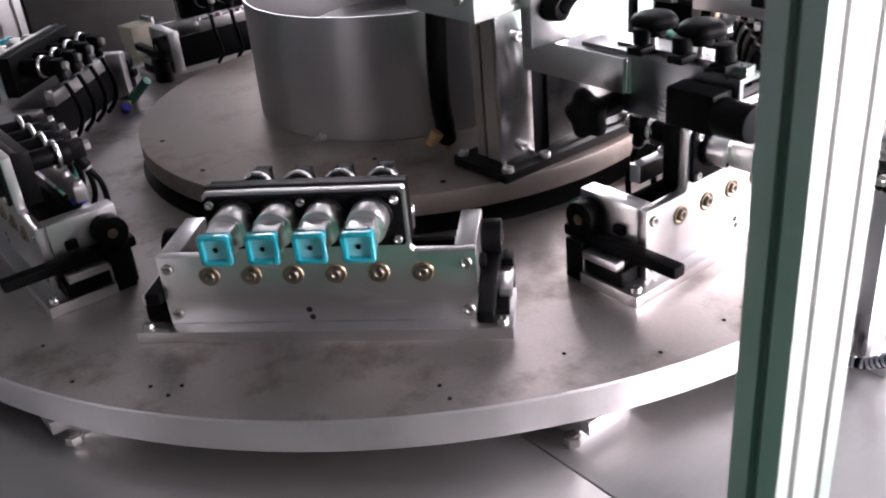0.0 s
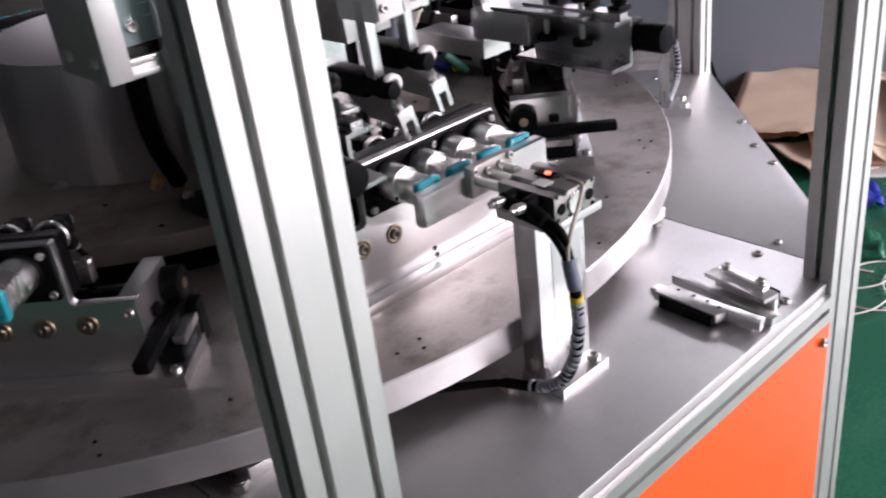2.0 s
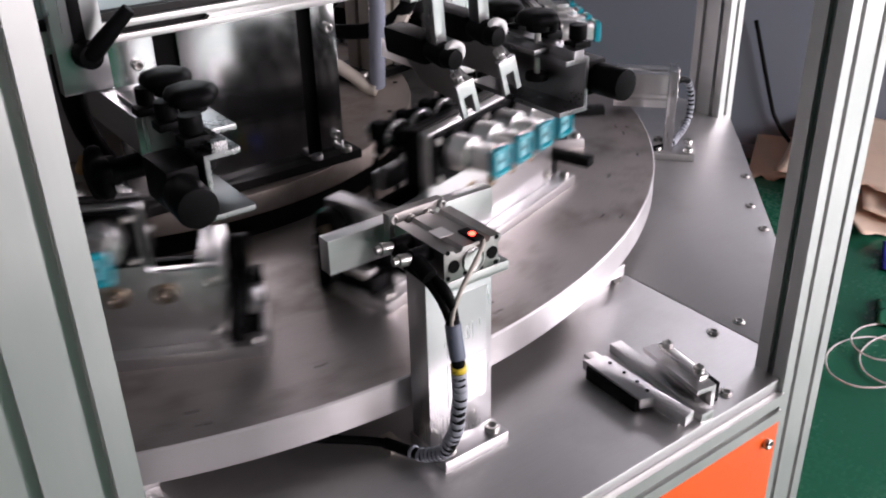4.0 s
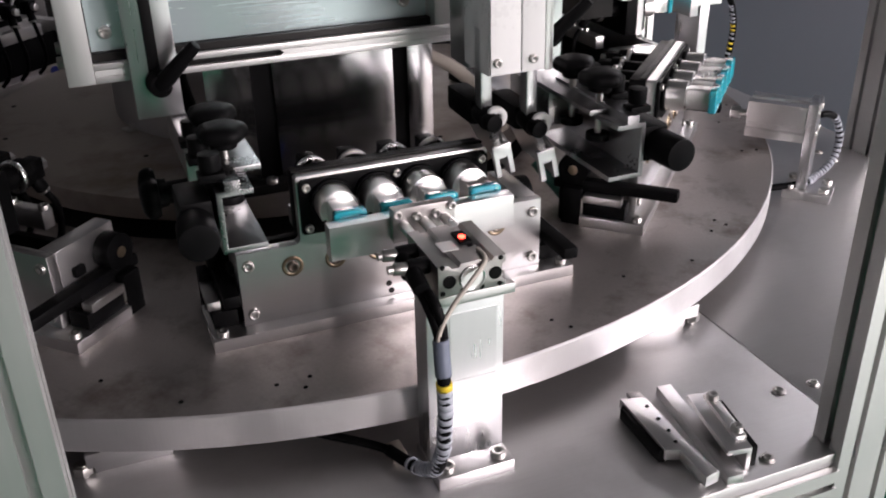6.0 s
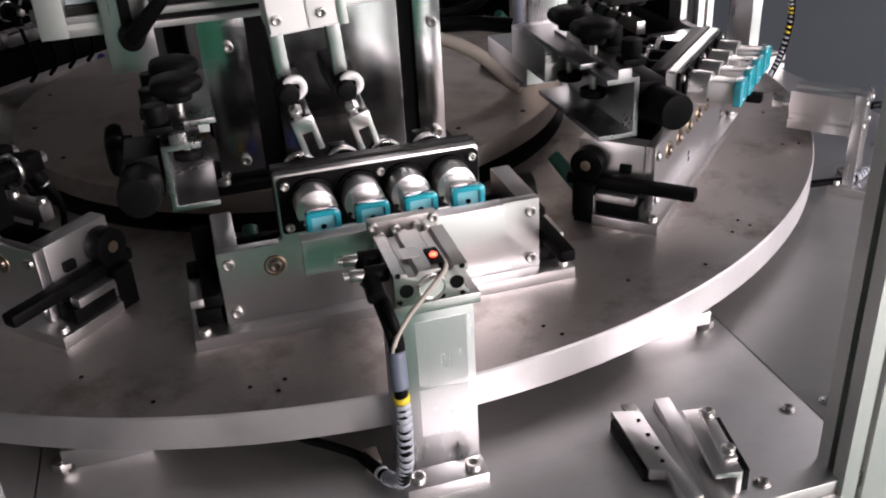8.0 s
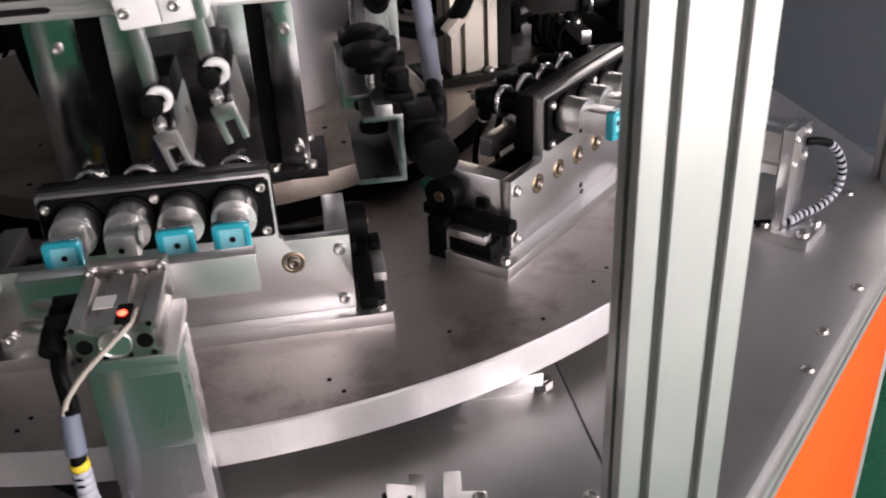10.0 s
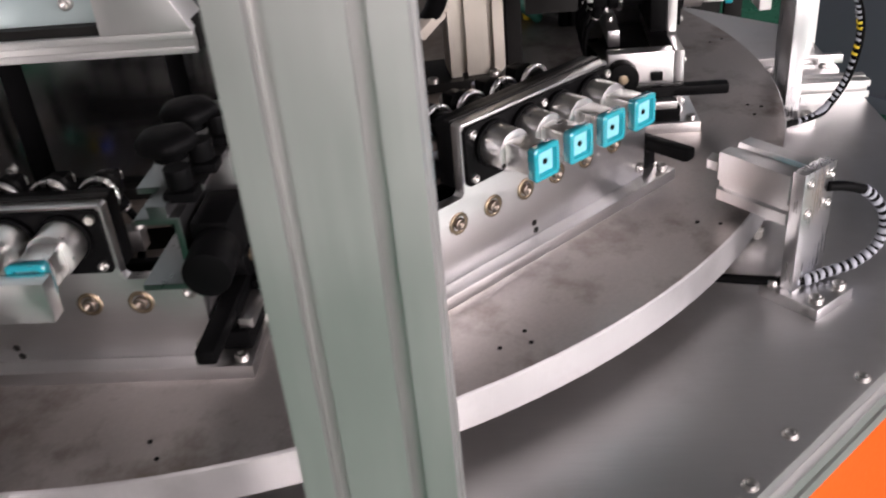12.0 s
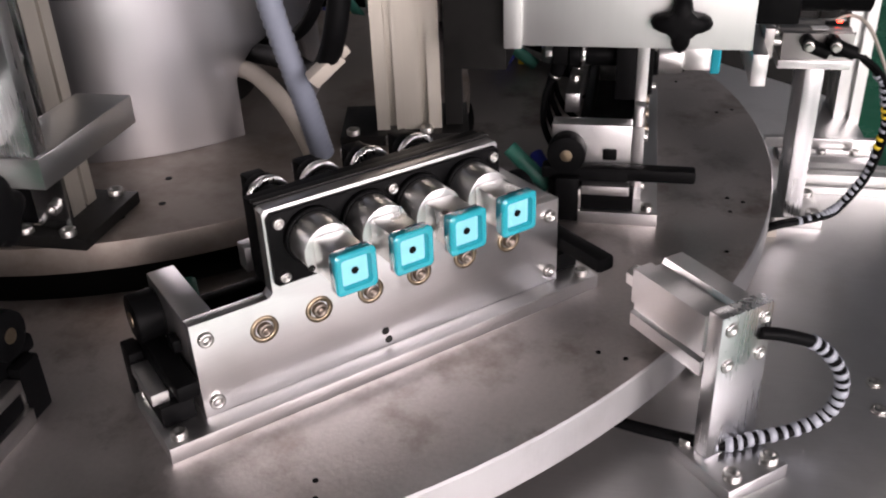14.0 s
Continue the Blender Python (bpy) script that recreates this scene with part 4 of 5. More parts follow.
def carriage():
    """The lifting frame: slotted beam, panel with a painted pale blue reflection, side bars and clamped arm."""
    th = thing("lift_carriage", "lifting carriage with slotted beam, pale blue reflecting panel and clamp levers", "carriage")
    y = -0.440
    bm = B()
    box(bm, -0.238, -0.217, y - 0.005, y + 0.085, 0.268, 0.60, 0.001)
    bar = part("side_bar", bm, PROFILE, th)
    for yy, z in ((0.010, 0.285), (0.060, 0.285), (0.010, 0.345), (0.060, 0.345)):
        part("screw", SCREW, None, bar, at=pose(-0.238, y + yy, z, 0, -90, 0))
    bm = B()
    box(bm, -0.2168, 0.140, y - 0.004, y + 0.002, 0.2680, 0.2735, 0.0008)
    box(bm, -0.2168, 0.140, y - 0.004, y + 0.002, 0.2785, 0.2840, 0.0008)
    box(bm, -0.2168, -0.182, y - 0.0035, y + 0.002, 0.2736, 0.2784)
    box(bm, -0.062, 0.140, y - 0.0035, y + 0.002, 0.2736, 0.2784)
    for x, e in ((-0.0645, 1), (-0.1795, -1)):
        prism(bm, [(x + e * 0.0025, 0.2736), (x + e * 0.0025, 0.2784), (x - e * 0.0025, 0.2784), (x, 0.2772), (x + e * 0.0012, 0.2760), (x, 0.2748), (x - e * 0.0025, 0.2736)], lambda a, b, h: (a, y - 0.0034 + h, b), 0.005)
    part("slotted_beam", bm, PROFILE, th, "white anodised beam with a long slot")
    bm = B()
    box(bm, -0.2166, 0.140, y + 0.004, y + 0.030, 0.268, 0.2900, 0.001)
    part("beam_core", bm, DARK, th)
    bm = B()
    box(bm, -0.2160, 0.072, y + 0.010, y + 0.016, 0.2905, 0.60, 0.0008)
    panel = part("cover_panel", bm, COVER, th, "reflecting cover panel, its pale blue floor reflection painted in")
    for x in (-0.203, 0.05):
        part("screw", SCREW, None, panel, at=outward(x, y + 0.010, 0.306))
    bm = B()
    prism(bm, [(0.074, 0.2845), (0.140, 0.2845), (0.135, 0.296), (0.108, 0.345), (0.108, 0.60), (0.074, 0.60)], lambda a, b, h: (a, y + 0.028 - h, b), 0.034, 0.0008)
    part("gusset", bm, PROFILE, th)
    # slotted arm plates with clamp levers
    for x, zb in ((-0.172, 0.2385), (0.178, 0.200)):
        bm = B()
        box(bm, x - 0.0185, x + 0.0185, y - 0.018, y - 0.0055, zb, 0.60, 0.001)
        arm = part("arm_plate", bm, ALU_V, th)
        bm = B()
        box(bm, x - 0.0045, x + 0.0045, y - 0.0186, y - 0.0181, 0.270, 0.345, 0.0002)
        part("slot", bm, BLACK, arm)
        bm = B()
        tube(bm, (x + 0.002, y - 0.0187, 0.268), (x + 0.002, y - 0.034, 0.268), 0.011, 0.009, seg=20, bev=0.0015)
        tube(bm, (x + 0.002, y - 0.030, 0.268), (x + 0.032, y - 0.044, 0.301), 0.0075, 0.0050, seg=12, bev=0.0015)
        part("clamp_lever", bm, RUBBER, arm, "black plastic clamp lever")
        if x > 0:
            bm = B()
            box(bm, x - 0.020, x + 0.020, y - 0.0175, y + 0.090, zb - 0.020, zb - 0.0005, 0.001)
            part("arm_block", bm, ALU, th)
    return th


CARRIAGE = carriage()


def grip_head():
    """The pick head: white slide with two forked fingers. Origin between the fork tips."""
    th = thing("grip_head", "white slide unit with two forked chrome pick fingers", "gripper")
    bm = B()
    box(bm, -0.0270, 0.0300, 0.0005, 0.050, 0.064, 0.42, 0.0015)
    slide = part("slide_unit", bm, HEADPAINT, th, "white enamelled slide body")
    for x0, x1 in ((-0.0265, 0.0000), (0.0012, 0.0215)):
        bm = B()
        box(bm, x0, x1, -0.0030, 0.0003, 0.066, 0.42, 0.0008)
        part("cover_strip", bm, HEADPAINT, slide)
    bm = B()
    box(bm, 0.0225, 0.0295, -0.0020, 0.0003, 0.064, 0.42, 0.0006)
    part("cover_strip", bm, CHROME, slide, "bright edge strip")
    for x in (-0.021, 0.011):
        for z in (0.076, 0.15, 0.23):
            part("screw", SCREW_S, None, slide, at=outward(x, -0.0030, z))
    bm = B()
    box(bm, -0.0235, 0.0270, 0.0505, 0.0900, 0.058, 0.42, 0.0015)
    part("back_plate", bm, ALU, th)
    fingers = []
    for x in (-0.021, 0.021):
        lean = Matrix.Translation((x, 0, 0.022)) @ Matrix.Rotation(radians(-11), 4, "Y") @ Matrix.Translation((-x, 0, -0.022))
        bm = B()
        box(bm, x - 0.009, x + 0.011, 0.030, 0.085, 0.014, 0.036, 0.004)
        fing = part("finger_arm", bm, BLACK, th)
        bm = B()
        box(bm, x - 0.006, x + 0.004, 0.016, 0.0285, 0.030, 0.100, 0.0008)
        part("finger_post", bm, ALU_V, fing)
        bm = B()
        tube(bm, (x, 0.030, 0.027), (x, 0.010, 0.024), 0.0098, 0.0098, seg=20, bev=0.0015)
        part("bumper", bm, RUBBER, fing)
        bm = B()
        ring(bm, (x + 0.004, 0.0105, 0.027), (x + 0.004, 0.0055, 0.0267), 0.0092, 0.0040, 26)
        part("chrome_ring", bm, WHITE, fing, "white nylon ring")
        bm = B()
        tube(bm, (x - 0.001, 0.009, 0.022), (x + 0.001, -0.002, 0.006), 0.0032, seg=12)
        tube(bm, (x + 0.0002, 0.0035, 0.014), (x + 0.001, -0.0005, 0.009), 0.0050, seg=6, bev=0.0005)
        part("finger_rod", bm, CHROME, fing, "bright threaded rod with a hex nut")
        bm = B()
        tube(bm, (x - 0.002, 0.012, 0.0245), (x - 0.001, -0.001, 0.0240), 0.0078, seg=18, bev=0.002)
        part("joint", bm, RUBBER, fing, "black ball joint")
        bm = B()
        prism(bm, [(-0.0085, 0.006), (0.0085, 0.006), (0.0085, -0.022), (0.0038, -0.022), (0.0038, -0.006), (-0.0038, -0.006), (-0.0038, -0.022), (-0.0085, -0.022)], lambda a, b, h: (x + a, 0.001 - h, b), 0.005, 0.0006)
        part("fork", bm, ALU_V, fing, "white-edged fork finger", at=lean)
        bm = B()
        prism(bm, [(0.0012, -0.021), (0.0012, 0.006), (0.016, 0.014), (0.074, 0.022), (0.090, 0.010), (0.060, -0.018)], lambda a, b, h: (x + 0.0045 + h, a, b), 0.004, 0.0006)
        plate = part("finger_plate", bm, ALU, fing, "long machined finger plate", at=lean)
        bm = B()
        tube(bm, (x + 0.0086, 0.050, 0.0), (x + 0.0090, 0.050, 0.0), 0.003, seg=12)
        part("screw_hole", bm, BRASS, plate)
        fingers.append(fing)
    return th, fingers, slide


GRIP, FINGERS, SLIDER = grip_head()


def press_unit():
    """The boxed tool over the far station."""
    th = thing("press_unit", "white boxed tool head with a black star knob", "press unit")
    bm = B()
    box(bm, 0.430, 0.608, -0.195, -0.120, 0.225, 0.300, 0.0015)
    box(bm, 0.426, 0.4398, -0.1985, -0.118, 0.2235, 0.302, 0.001)
    part("housing", bm, PROFILE, th)
    bm = B()
    star_knob(bm, 0.556, -0.196, 0.247, 0.022, 0.016, 4, "y", 0.24)
    part("star_knob", bm, RUBBER, th)
    bm = B()
    box(bm, 0.375, 0.4255, -0.18, -0.12, 0.20, 0.55, 0.002)
    box(bm, 0.30, 0.375, -0.16, -0.13, 0.42, 0.50, 0.002)
    part("support", bm, DARK, th)
    bm = B()
    box(bm, 0.6085, 0.640, -0.180, -0.130, 0.240, 0.29, 0.003)
    tube(bm, (0.64, -0.155, 0.265), (0.69, -0.155, 0.265), 0.02, seg=20)
    part("motor", bm, RUBBER, th)


press_unit()


def far_rail():
    th = thing("linear_rail", "short aluminium rail bolted to the base plate", "rail")
    bm = B()
    prism(bm, slot_outline(0.030, 0.022, 1, 0.03), lambda a, b, h: (0.69 + h, 0.062 + a, 0.0112 + b), 0.11)
    part("rail", bm, PROFILE, th)
    bm = B()
    box(bm, 0.69, 0.79, 0.13, 0.17, 0, 0.008, 0.001)
    box(bm, 0.675, 0.80, 0.150, 0.160, 0.008, 0.020, 0.001)
    part("plate", bm, ALU, th)
    for x in (0.70, 0.735, 0.77):
        part("screw", SCREW, None, th, at=Matrix.Translation((x, 0.138, 0.008)))


far_rail()


def back_station():
    """A small boxed station on the far edge of the base plate."""
    th = thing("station_box", "beige boxed station with a lid on the far plate edge", "station box", at=pose(-0.083, 0.72, 0, 0, 0, 8))
    bm = B()
    box(bm, -0.034, 0.034, -0.022, 0.022, 0.0, 0.074, 0.0015)
    part("body", bm, CREAM, th)
    bm = B()
    box(bm, -0.036, 0.010, -0.024, 0.024, 0.0742, 0.108, 0.0015)
    lid = part("lid", bm, CREAM, th)
    bm = B()
    box(bm, 0.0102, 0.016, -0.020, 0.020, 0.0742, 0.116, 0.001)
    part("upright_plate", bm, ALU_V, lid)
    bm = B()
    box(bm, 0.018, 0.050, -0.018, 0.018, 0.0742, 0.098, 0.003)
    part("clamp", bm, BLACK, th)


back_station()


# ---------------------------------------------------------------- cables
def cable(name, label, pts, r, mat, rings=60, wave=0.0, group="cables"):
    bm = B()
    sweep(bm, pts, r, 12, rings, wave)
    return tagged(part(name, bm, mat), label, "cable", group)


cable("conduit", "grey corrugated cable conduit arching down to the disc", [(0.205, -0.195, 0.47), (0.232, -0.212, 0.34), (0.246, -0.206, 0.25), (0.256, -0.186, 0.172), (0.262, -0.172, 0.116)], 0.0100, GREYHOSE, 90, 0.08)
cable("signal_cable", "beige cable leaving the hub cut-out", [(0.15, -0.085, 0.165), (0.180, -0.108, 0.166), (0.212, -0.132, 0.152), (0.236, -0.152, 0.132), (0.250, -0.166, 0.116), (0.258, -0.176, 0.1135)], 0.0085, BEIGE)
cable("power_cable", "black cable bundle hanging beside the column", [(0.32, -0.20, 0.42), (0.306, -0.207, 0.29), (0.292, -0.207, 0.225), (0.262, -0.17, 0.19), (0.215, -0.12, 0.185), (0.16, -0.07, 0.175)], 0.0095, RUBBER)
cable("power_cable", "thin black cable looping behind the hub", [(0.29, -0.10, 0.40), (0.268, -0.12, 0.28), (0.232, -0.11, 0.21), (0.16, -0.05, 0.18)], 0.006, RUBBER)
cable("hanging_hose", "thick black hose hanging beside the gantry", [(-0.138, -0.268, 0.30), (-0.140, -0.262, 0.235), (-0.132, -0.250, 0.180), (-0.118, -0.236, 0.145), (-0.106, -0.222, 0.120)], 0.011, RUBBER)
for p, q in (((-0.106, -0.222, 0.1195), (-0.100, -0.214, 0.1075)), ((-0.134, -0.243, 0.140), (-0.141, -0.236, 0.126))):
    bm = B()
    tube(bm, p, q, 0.0075, 0.0050, seg=14, bev=0.001)
    tagged(part("tape_wrap", bm, TAPE), "tan tape wound round the hose end", "tape", "tape on the hose")
bm = B()
box(bm, -0.016, 0.016, -0.006, 0.006, -0.006, 0.006, 0.0015)
box(bm, 0.0161, 0.024, -0.004, 0.004, -0.004, 0.004, 0.001)
tagged(part("connector", bm, BEIGE, at=pose(0.284, -0.205, 0.207, 20, -40, 20)), "off-white plug connector tied to the cables", "connector")


# ---------------------------------------------------------------- loose parts on the plate
def loose_parts():
    th = thing("flat_bar", "loose flat aluminium bar lying on the plate", "metal bar", "loose machined parts", at=pose(0.1828, -0.7335, 0.0, 0, 0, -97.8))
    bm = B()
    box(bm, -0.0605, 0.0605, -0.0065, 0.0065, 0.0, 0.009, 0.0007)
    part("bar", bm, ALU, th)
    th = thing("angle_bar", "loose angled aluminium bracket with two screws", "metal bracket", "loose machined parts", at=pose(0.193, -0.745, 0.0, 0, 0, -100.7))
    bm = B()
    prism(bm, [(-0.010, 0.0165), (0.006, 0.0165), (0.006, 0), (0.010, 0), (0.010, 0.0212), (-0.010, 0.0212)], lambda a, b, h: (h - 0.037, a, b), 0.074, 0.0006)
    part("angle", bm, ALU, th)
    bm = B()
    box(bm, -0.030, 0.027, 0.0005, 0.0098, 0.0214, 0.0255, 0.0006)
    strip = part("strip", bm, CHROME, th)
    for x in (-0.0225, 0.0195):
        part("screw", SCREW, None, strip, at=Matrix.Translation((x, 0.0052, 0.0255)))
    bm = B()
    box(bm, -0.026, 0.034, 0.0104, 0.0165, 0.0, 0.0195, 0.0006)
    part("pad", bm, RUBBER, th)
    th = thing("stepped_bar", "loose stepped aluminium bar with tapped holes and black pad", "metal bar", "loose machined parts", at=pose(0.150, -0.735, 0))
    bm = B()
    prism(bm, [(-0.011, -0.017), (0.000, -0.022), (-0.001, -0.056), (0.012, -0.054), (0.010, -0.016), (0.013, 0.047), (-0.008, 0.054)], lambda a, b, h: (a, b, h + 0.004), 0.010, 0.0006)
    part("bar", bm, ALU, th)
    bm = B()
    prism(bm, [(-0.014, -0.014), (-0.009, -0.016), (-0.006, 0.050), (-0.012, 0.046)], lambda a, b, h: (a, b, h), 0.0115, 0.0004)
    part("pad", bm, RUBBER, th)
    bm = B()
    prism(bm, [(0.001, -0.048), (0.013, -0.046), (0.021, 0.068), (0.010, 0.071)], lambda a, b, h: (a, b, h), 0.0038, 0.0004)
    part("lower_strip", bm, CHROME, th)
    for x, y in ((0.007, 0.036), (0.006, 0.018), (0.005, 0.002), (0.002, -0.012)):
        bm = B()
        tube(bm, (x, y, 0.0141), (x, y, 0.0146), 0.0018, seg=10)
        part("tapped_hole", bm, BLACK, th)


loose_parts()


# ---------------------------------------------------------------- clutter on the floor
def sheet(bm, w, d, h, seed, nx=14, ny=10, fold=0.05, thick=0.006, freq=3.0):
    rnd = random.Random(seed)
    ox, oy = rnd.uniform(0, 50), rnd.uniform(0, 50)
    top = [[bm.verts.new(((i / nx - 0.5) * w, (j / ny - 0.5) * d, h + thick + fold * abs(noise.noise((i / nx * freq + ox, j / ny * freq + oy, 0))))) for j in range(ny + 1)] for i in range(nx + 1)]
    low = [[bm.verts.new((v.co.x, v.co.y, v.co.z - thick)) for v in row] for row in top]
    for i in range(nx):
        for j in range(ny):
            bm.faces.new((top[i][j], top[i + 1][j], top[i + 1][j + 1], top[i][j + 1]))
            bm.faces.new((low[i][j], low[i][j + 1], low[i + 1][j + 1], low[i + 1][j]))
    rim = [(i, 0) for i in range(nx)] + [(nx, j) for j in range(ny)] + [(i, ny) for i in range(nx, 0, -1)] + [(0, j) for j in range(ny, 0, -1)]
    for k, (i, j) in enumerate(rim):
        p, q = rim[(k + 1) % len(rim)]
        bm.faces.new((top[i][j], low[i][j], low[p][q], top[p][q]))
    return bm


def clutter():
    # x, y, width, depth, turn, height of the low edge, tilt, crease
    spots = [
        (2.52, 0.02, 0.62, 0.44, 36, 0.0, 10, 18), (2.42, 0.24, 0.56, 0.40, 20, 0.03, 14, -25), (2.68, -0.22, 0.60, 0.42, 48, 0.02, 12, 30),
        (2.44, 0.46, 0.44, 0.30, 30, 0.0, 22, 40), (2.30, 0.10, 0.40, 0.26, 62, 0.0, 5, 12), (2.84, -0.48, 0.56, 0.44, 40, 0.0, 9, -20),
        (2.58, 0.12, 0.48, 0.30, 8, 0.07, 16, 0), (2.76, -0.10, 0.46, 0.32, 66, 0.06, 18, 22), (2.40, -0.08, 0.38, 0.22, 25, 0.03, 4, 35),
    ]
    for k, (x, y, w, d, a, h, tilt, fold) in enumerate(spots):
        bm = B()
        sheet(bm, w, d, 0, 40 + k, 20, 14, fold=0.022, freq=2.2, thick=0.004)
        edge = w * (0.22 if k % 2 else -0.22)
        crease = Matrix.Translation((edge, 0, 0)) @ Matrix.Rotation(radians(-fold if edge > 0 else fold), 4, "Y") @ Matrix.Translation((-edge, 0, 0))
        rnd = random.Random(300 + k)
        ragged = [rnd.uniform(-0.012, 0.012) for _ in range(16)]
        for v in bm.verts:
            if v.co.y < -d * 0.44:
                v.co.y += ragged[int((v.co.x / w + 0.5) * 14.99)]
            if (v.co.x - edge) * edge > 0:
                v.co = crease @ v.co
        low = min((Matrix.Rotation(radians(tilt), 4, "X") @ v.co).z for v in bm.verts)
        tagged(part("cardboard_sheet", bm, CARD, at=pose(x, y, -0.8 + h - low, tilt, 0, a - 90)), "torn flattened brown cardboard on the green floor", "cardboard", "cardboard heap")
    bm = B()
    sheet(bm, 0.46, 0.12, 0, 66, 14, 6, 0.012, 0.004)
    tagged(part("paper_sheet", bm, WHITE, at=pose(2.36, -0.16, -0.8, 0, 0, -52)), "white paper sheet lying in front of the cardboard", "paper sheet")
    bm = B()
    sheet(bm, 0.085, 0.06, 0, 71, 10, 8, 0.09, 0.002, 1.6)
    tagged(part("red_bag", bm, RED, at=pose(1.95, -0.28, -0.8, 0, 0, -35)), "crumpled red plastic bag lying on the floor", "plastic bag")
    bm = B()
    sheet(bm, 0.15, 0.12, 0, 72, 10, 8, 0.05, 0.002)
    tagged(part("blue_bag", bm, BLUE, at=pose(2.04, -0.08, -0.8, 0, 0, 30)), "crumpled blue plastic bag beside the cardboard", "plastic bag")
    bm = B()
    sheet(bm, 0.14, 0.10, 0, 73, 8, 8, 0.06, 0.002)
    tagged(part("green_rag", bm, GREEN, at=pose(1.76, -0.22, -0.8, 0, 0, 30)), "dark green rag on the floor", "rag")
    for k, (x, y, r) in enumerate(((1.60, -0.35, 0.13), (1.66, -0.42, 0.11), (1.52, -0.30, 0.12), (1.62, -0.28, 0.10))):
        rnd = random.Random(90 + k)
        pts = [(x + r * (1 + 0.15 * rnd.random()) * math.cos(i * 0.7), y + r * 0.8 * math.sin(i * 0.7), -0.797 + 0.003 * i * (k + 1) / 4) for i in range(8)]
        cable("strapping", "loose coil of pale green plastic strapping on the floor", pts, 0.0022, WHITE, 60, 0, "strapping coils")
    for k, (x, y) in enumerate(((1.44, -0.51), (1.39, -0.47), (1.37, -0.50), (1.50, -0.40))):
        bm = B()
        sheet(bm, 0.020, 0.013, 0, 100 + k, 5, 4, 0.006, 0.001)
        tagged(part("paper_scrap", bm, WHITE, at=pose(x, y, -0.8, 0, 0, 40 * k)), "small white paper scrap on the green floor", "scrap", "paper scraps")
    cable("floor_hose", "black hose drooping in front of the blue-grey partition", [(2.31, 0.70, -0.30), (2.365, 0.634, -0.582), (2.379, 0.614, -0.641), (2.401, 0.584, -0.697), (2.431, 0.542, -0.738), (2.484, 0.467, -0.767), (2.543, 0.385, -0.775), (2.62, 0.27, -0.790)], 0.007, RUBBER)


clutter()


def bench():
    """A dark steel bench with cartons, added on the hall floor behind the machine to darken the background."""
    th = thing("tool_bench", "dark steel bench on the hall floor, added as a dark backdrop", "bench", at=pose(0.0, 2.1, -0.8, 0, 0, -6))
    bm = B()
    box(bm, -1.6, 1.1, -0.34, 0.34, 0.86, 0.90, 0.004)
    part("worktop", bm, DARK, th)
    for x in (-1.56, -0.07, 1.03):
        for y in (-0.30, 0.26):
            bm = B()
            box(bm, x, x + 0.05, y, y + 0.05, 0.0, 0.8598, 0.002)
            part("leg", bm, DARK, th)
    for x, w in ((-1.50, 1.40), (0.02, 1.00)):
        bm = B()
        box(bm, x, x + w, -0.28, 0.24, 0.06, 0.8595, 0.004)
        drawer = part("drawer_unit", bm, DARK, th)
        for z in (0.28, 0.52, 0.76):
            bm = B()
            box(bm, x + w / 2 - 0.15, x + w / 2 + 0.15, -0.292, -0.2802, z, z + 0.02, 0.002)
            part("handle", bm, STEEL, drawer)
    for x, y, w, d, h, a in ((-0.10, -0.10, 0.20, 0.16, 0.10, 12), (0.14, -0.04, 0.12, 0.14, 0.07, -20), (-0.42, 0.02, 0.22, 0.18, 0.12, 5)):
        box_thing = thing("carton", "open brown cardboard carton on the added bench", "carton", "cartons on the bench", at=pose(x, 2.1 + y, 0.10, 0, 0, a))
        bm = B()
        for x0, x1, y0, y1 in ((-w / 2, w / 2, -d / 2, -d / 2 + 0.004), (-w / 2, w / 2, d / 2 - 0.004, d / 2), (-w / 2, -w / 2 + 0.004, -d / 2 + 0.0041, d / 2 - 0.0041), (w / 2 - 0.004, w / 2, -d / 2 + 0.0041, d / 2 - 0.0041)):
            box(bm, x0, x1, y0, y1, 0.0, h)
        box(bm, -w / 2 + 0.0041, w / 2 - 0.0041, -d / 2 + 0.0041, d / 2 - 0.0041, 0.0, 0.004)
        part("tray", bm, TAPE, box_thing)
        bm = B()
        prism(bm, [(0, 0), (0.07, 0.03), (0.07, 0.034), (0, 0.004)], lambda p, q, r: (-w / 2 - p, -d / 2 + r, h + q), d)
        part("flap", bm, TAPE, box_thing)


bench()


# ---------------------------------------------------------------- motion
def ease(s):
    return s * s * (3 - 2 * s)


INDEXES = [(3.70, 4.38), (9.12, 9.80)]


def dial_angle(t):
    a = 0.0
    for t0, t1 in INDEXES:
        a += 45 * ease(min(max((t - t0) / (t1 - t0), 0), 1))
    return a


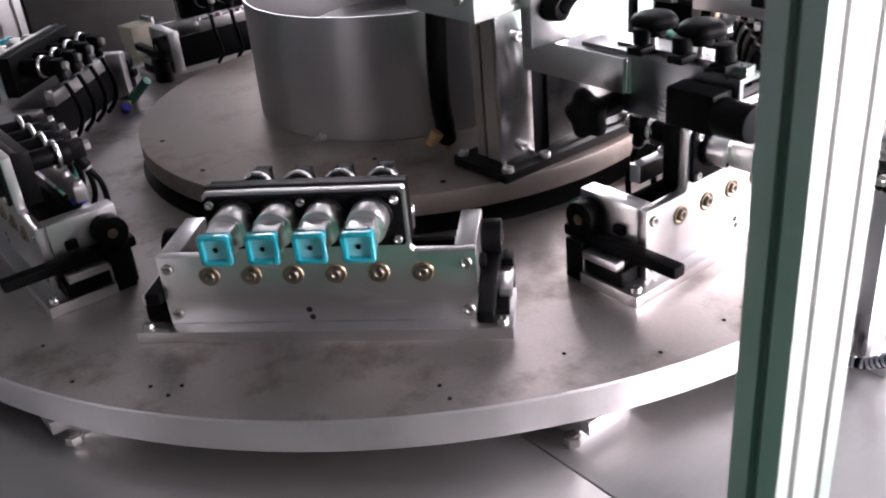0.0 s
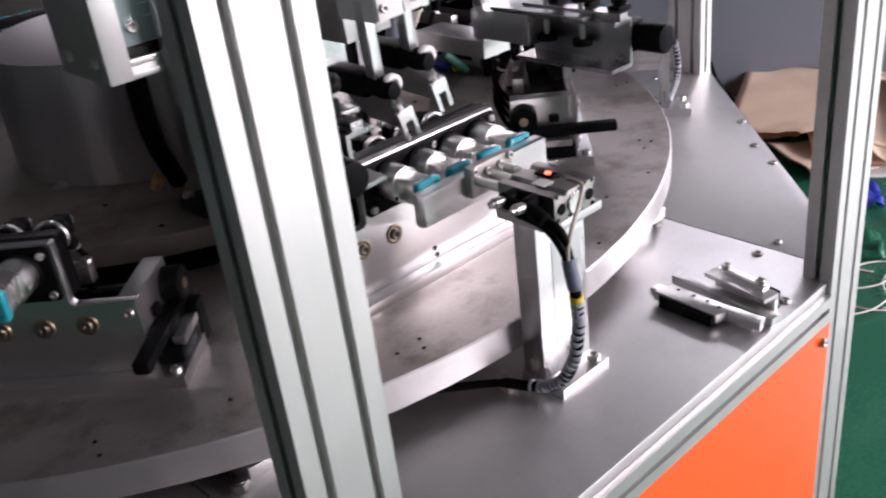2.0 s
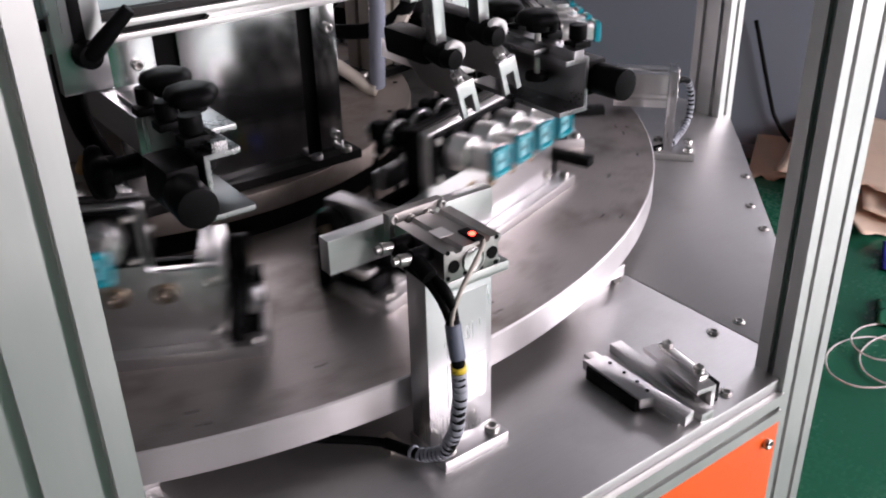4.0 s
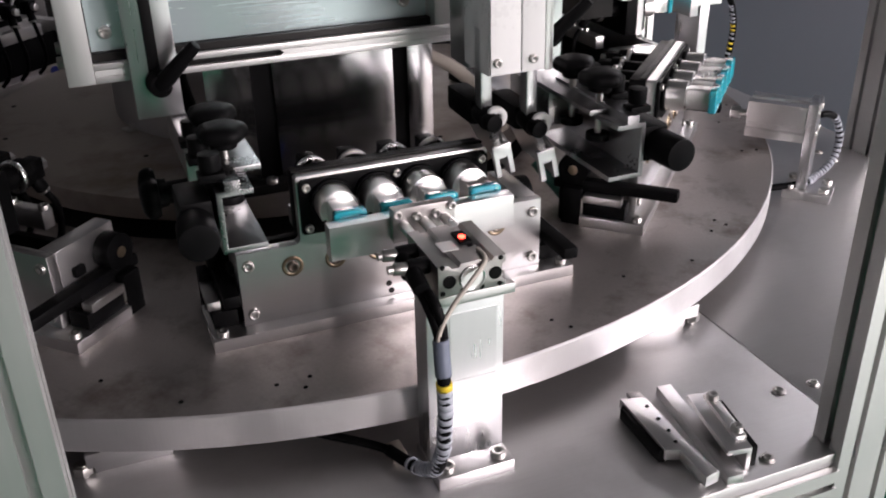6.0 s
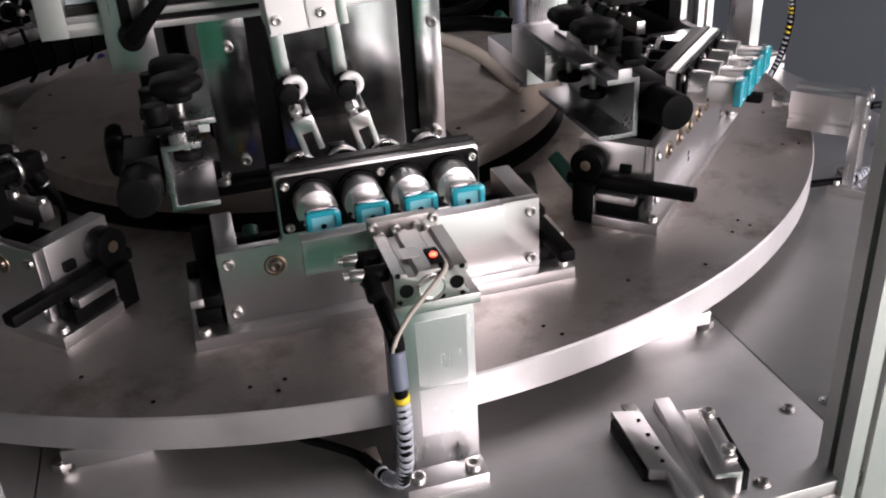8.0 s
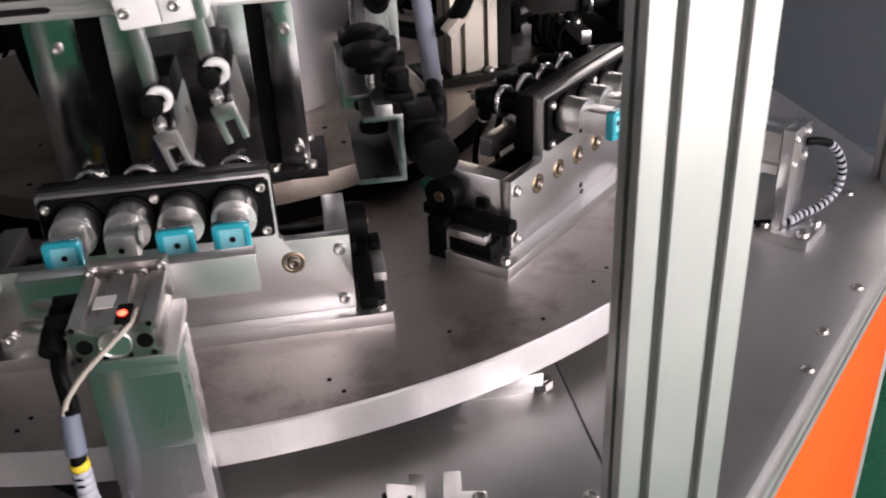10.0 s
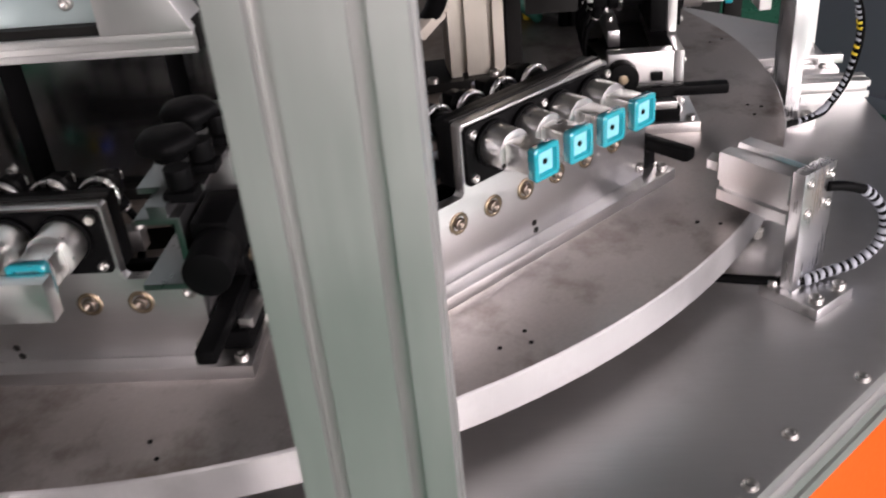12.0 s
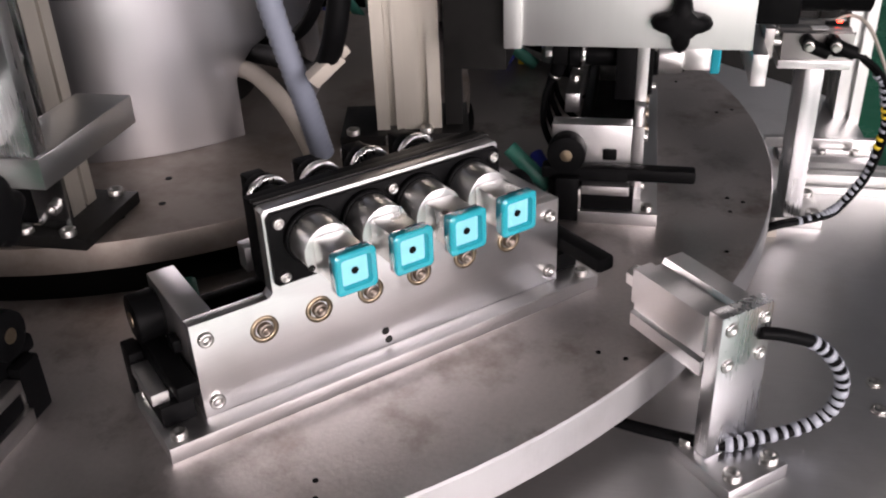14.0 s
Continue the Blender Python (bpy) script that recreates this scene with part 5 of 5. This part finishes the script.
def motions():
    times = [0.0]
    for t0, t1 in INDEXES:
        times += [t0 + (t1 - t0) * k / 7 for k in range(8)]
    times.append(14.0)
    walk(DIAL_THING, [(t, pose(0, 0, 0, 0, 0, dial_angle(t))) for t in times])
    for ob, a in FIXTURES:
        walk(ob, [(t, station(a + dial_angle(t), RF, ZD)) for t in times])
    push = [(0, 1), (2.5, 1), (2.72, 0), (5.33, 0), (5.47, 1), (7.85, 1), (8.05, 0), (10.72, 0), (10.9, 1), (14, 1)]
    walk(HEAD, [(t, Matrix.Translation((0, 0.024 * v, 0))) for t, v in push])
    lift = [(0, 1.3), (0.15, 1.15), (0.3, 0.6), (0.5, 0.05), (0.62, 0), (1.2, 0), (1.5, 1), (5.35, 1), (5.7, 0), (6.62, 0), (6.95, 1), (10.8, 1), (11.15, 0), (12.4, 0), (12.8, 1), (14, 1)]
    for ob in (CARRIAGE, BRACKET_L, BRACKET_R):
        walk(ob, [(t, Matrix.Translation((0, 0, 0.034 * v))) for t, v in lift])
    # seconds, x, z of the first and of the second fork, y
    grip = [
        (0.0, 0.111, 0.245, 0.237),
        (0.5, 0.111, 0.243, 0.235),
        (0.9, 0.108, 0.222, 0.212),
        (1.15, 0.085, 0.204, 0.195),
        (1.5, -0.014, 0.213, 0.202),
        (2.0, -0.027, 0.236, 0.249),
        (2.5, 0.043, 0.273, 0.2855, -0.65),
        (3.2, 0.0525, 0.279, 0.286, -0.65),
        (5.3, 0.110, 0.239, 0.254),
        (5.55, 0.107, 0.238, 0.252),
        (5.85, 0.103, 0.203, 0.192),
        (6.1, 0.103, 0.203, 0.192),
        (6.35, 0.028, 0.214, 0.204),
        (6.5, -0.008, 0.224, 0.214),
        (6.7, -0.070, 0.245, 0.235),
        (7.0, -0.088, 0.247, 0.237),
        (7.3, -0.088, 0.247, 0.237),
        (9.2, 0.064, 0.242, 0.255),
        (9.5, 0.056, 0.242, 0.255),
        (10.0, 0.039, 0.242, 0.258),
        (10.5, 0.018, 0.240, 0.255),
        (10.8, 0.010, 0.238, 0.250),
        (11.0, 0.005, 0.214, 0.223),
        (11.2, 0.008, 0.204, 0.194),
        (11.5, -0.030, 0.212, 0.202),
        (12.2, -0.100, 0.245, 0.235),
        (14.0, -0.100, 0.245, 0.235),
    ]
    lean = [(0.0, 0), (2.0, -3), (2.5, -5), (3.2, -5), (5.3, -2), (6.3, 0), (6.8, -3), (7.2, -4), (9.6, -4), (10.2, -5), (10.6, -7), (14.0, -8)]

    def leaning(t):
        for (t0, a), (t1, b) in zip(lean, lean[1:]):
            if t <= t1:
                return a + (b - a) * (t - t0) / (t1 - t0)

    def tip(t):
        return 0.021 * math.sin(radians(-leaning(t)))

    walk(GRIP, [(row[0], pose(row[1], row[4] if len(row) > 4 else -0.56, row[2] + tip(row[0]), 0, leaning(row[0]), 0)) for row in grip])
    walk(FINGERS[1], [(row[0], Matrix.Translation((0, 0, row[3] - row[2] - 2 * tip(row[0])))) for row in grip])
    # the slide body stays higher while the fingers are up
    rise = [(0, 0.018), (0.6, 0.018), (1.15, 0.0), (1.4, 0.0), (1.8, 0.018), (5.5, 0.018), (5.85, 0.0), (7.3, 0.0), (9.2, 0.014), (10.8, 0.012), (11.15, 0.0), (11.4, 0.0), (12.0, 0.018), (14, 0.018)]
    walk(SLIDER, [(t, Matrix.Translation((0, 0, v))) for t, v in rise])


motions()
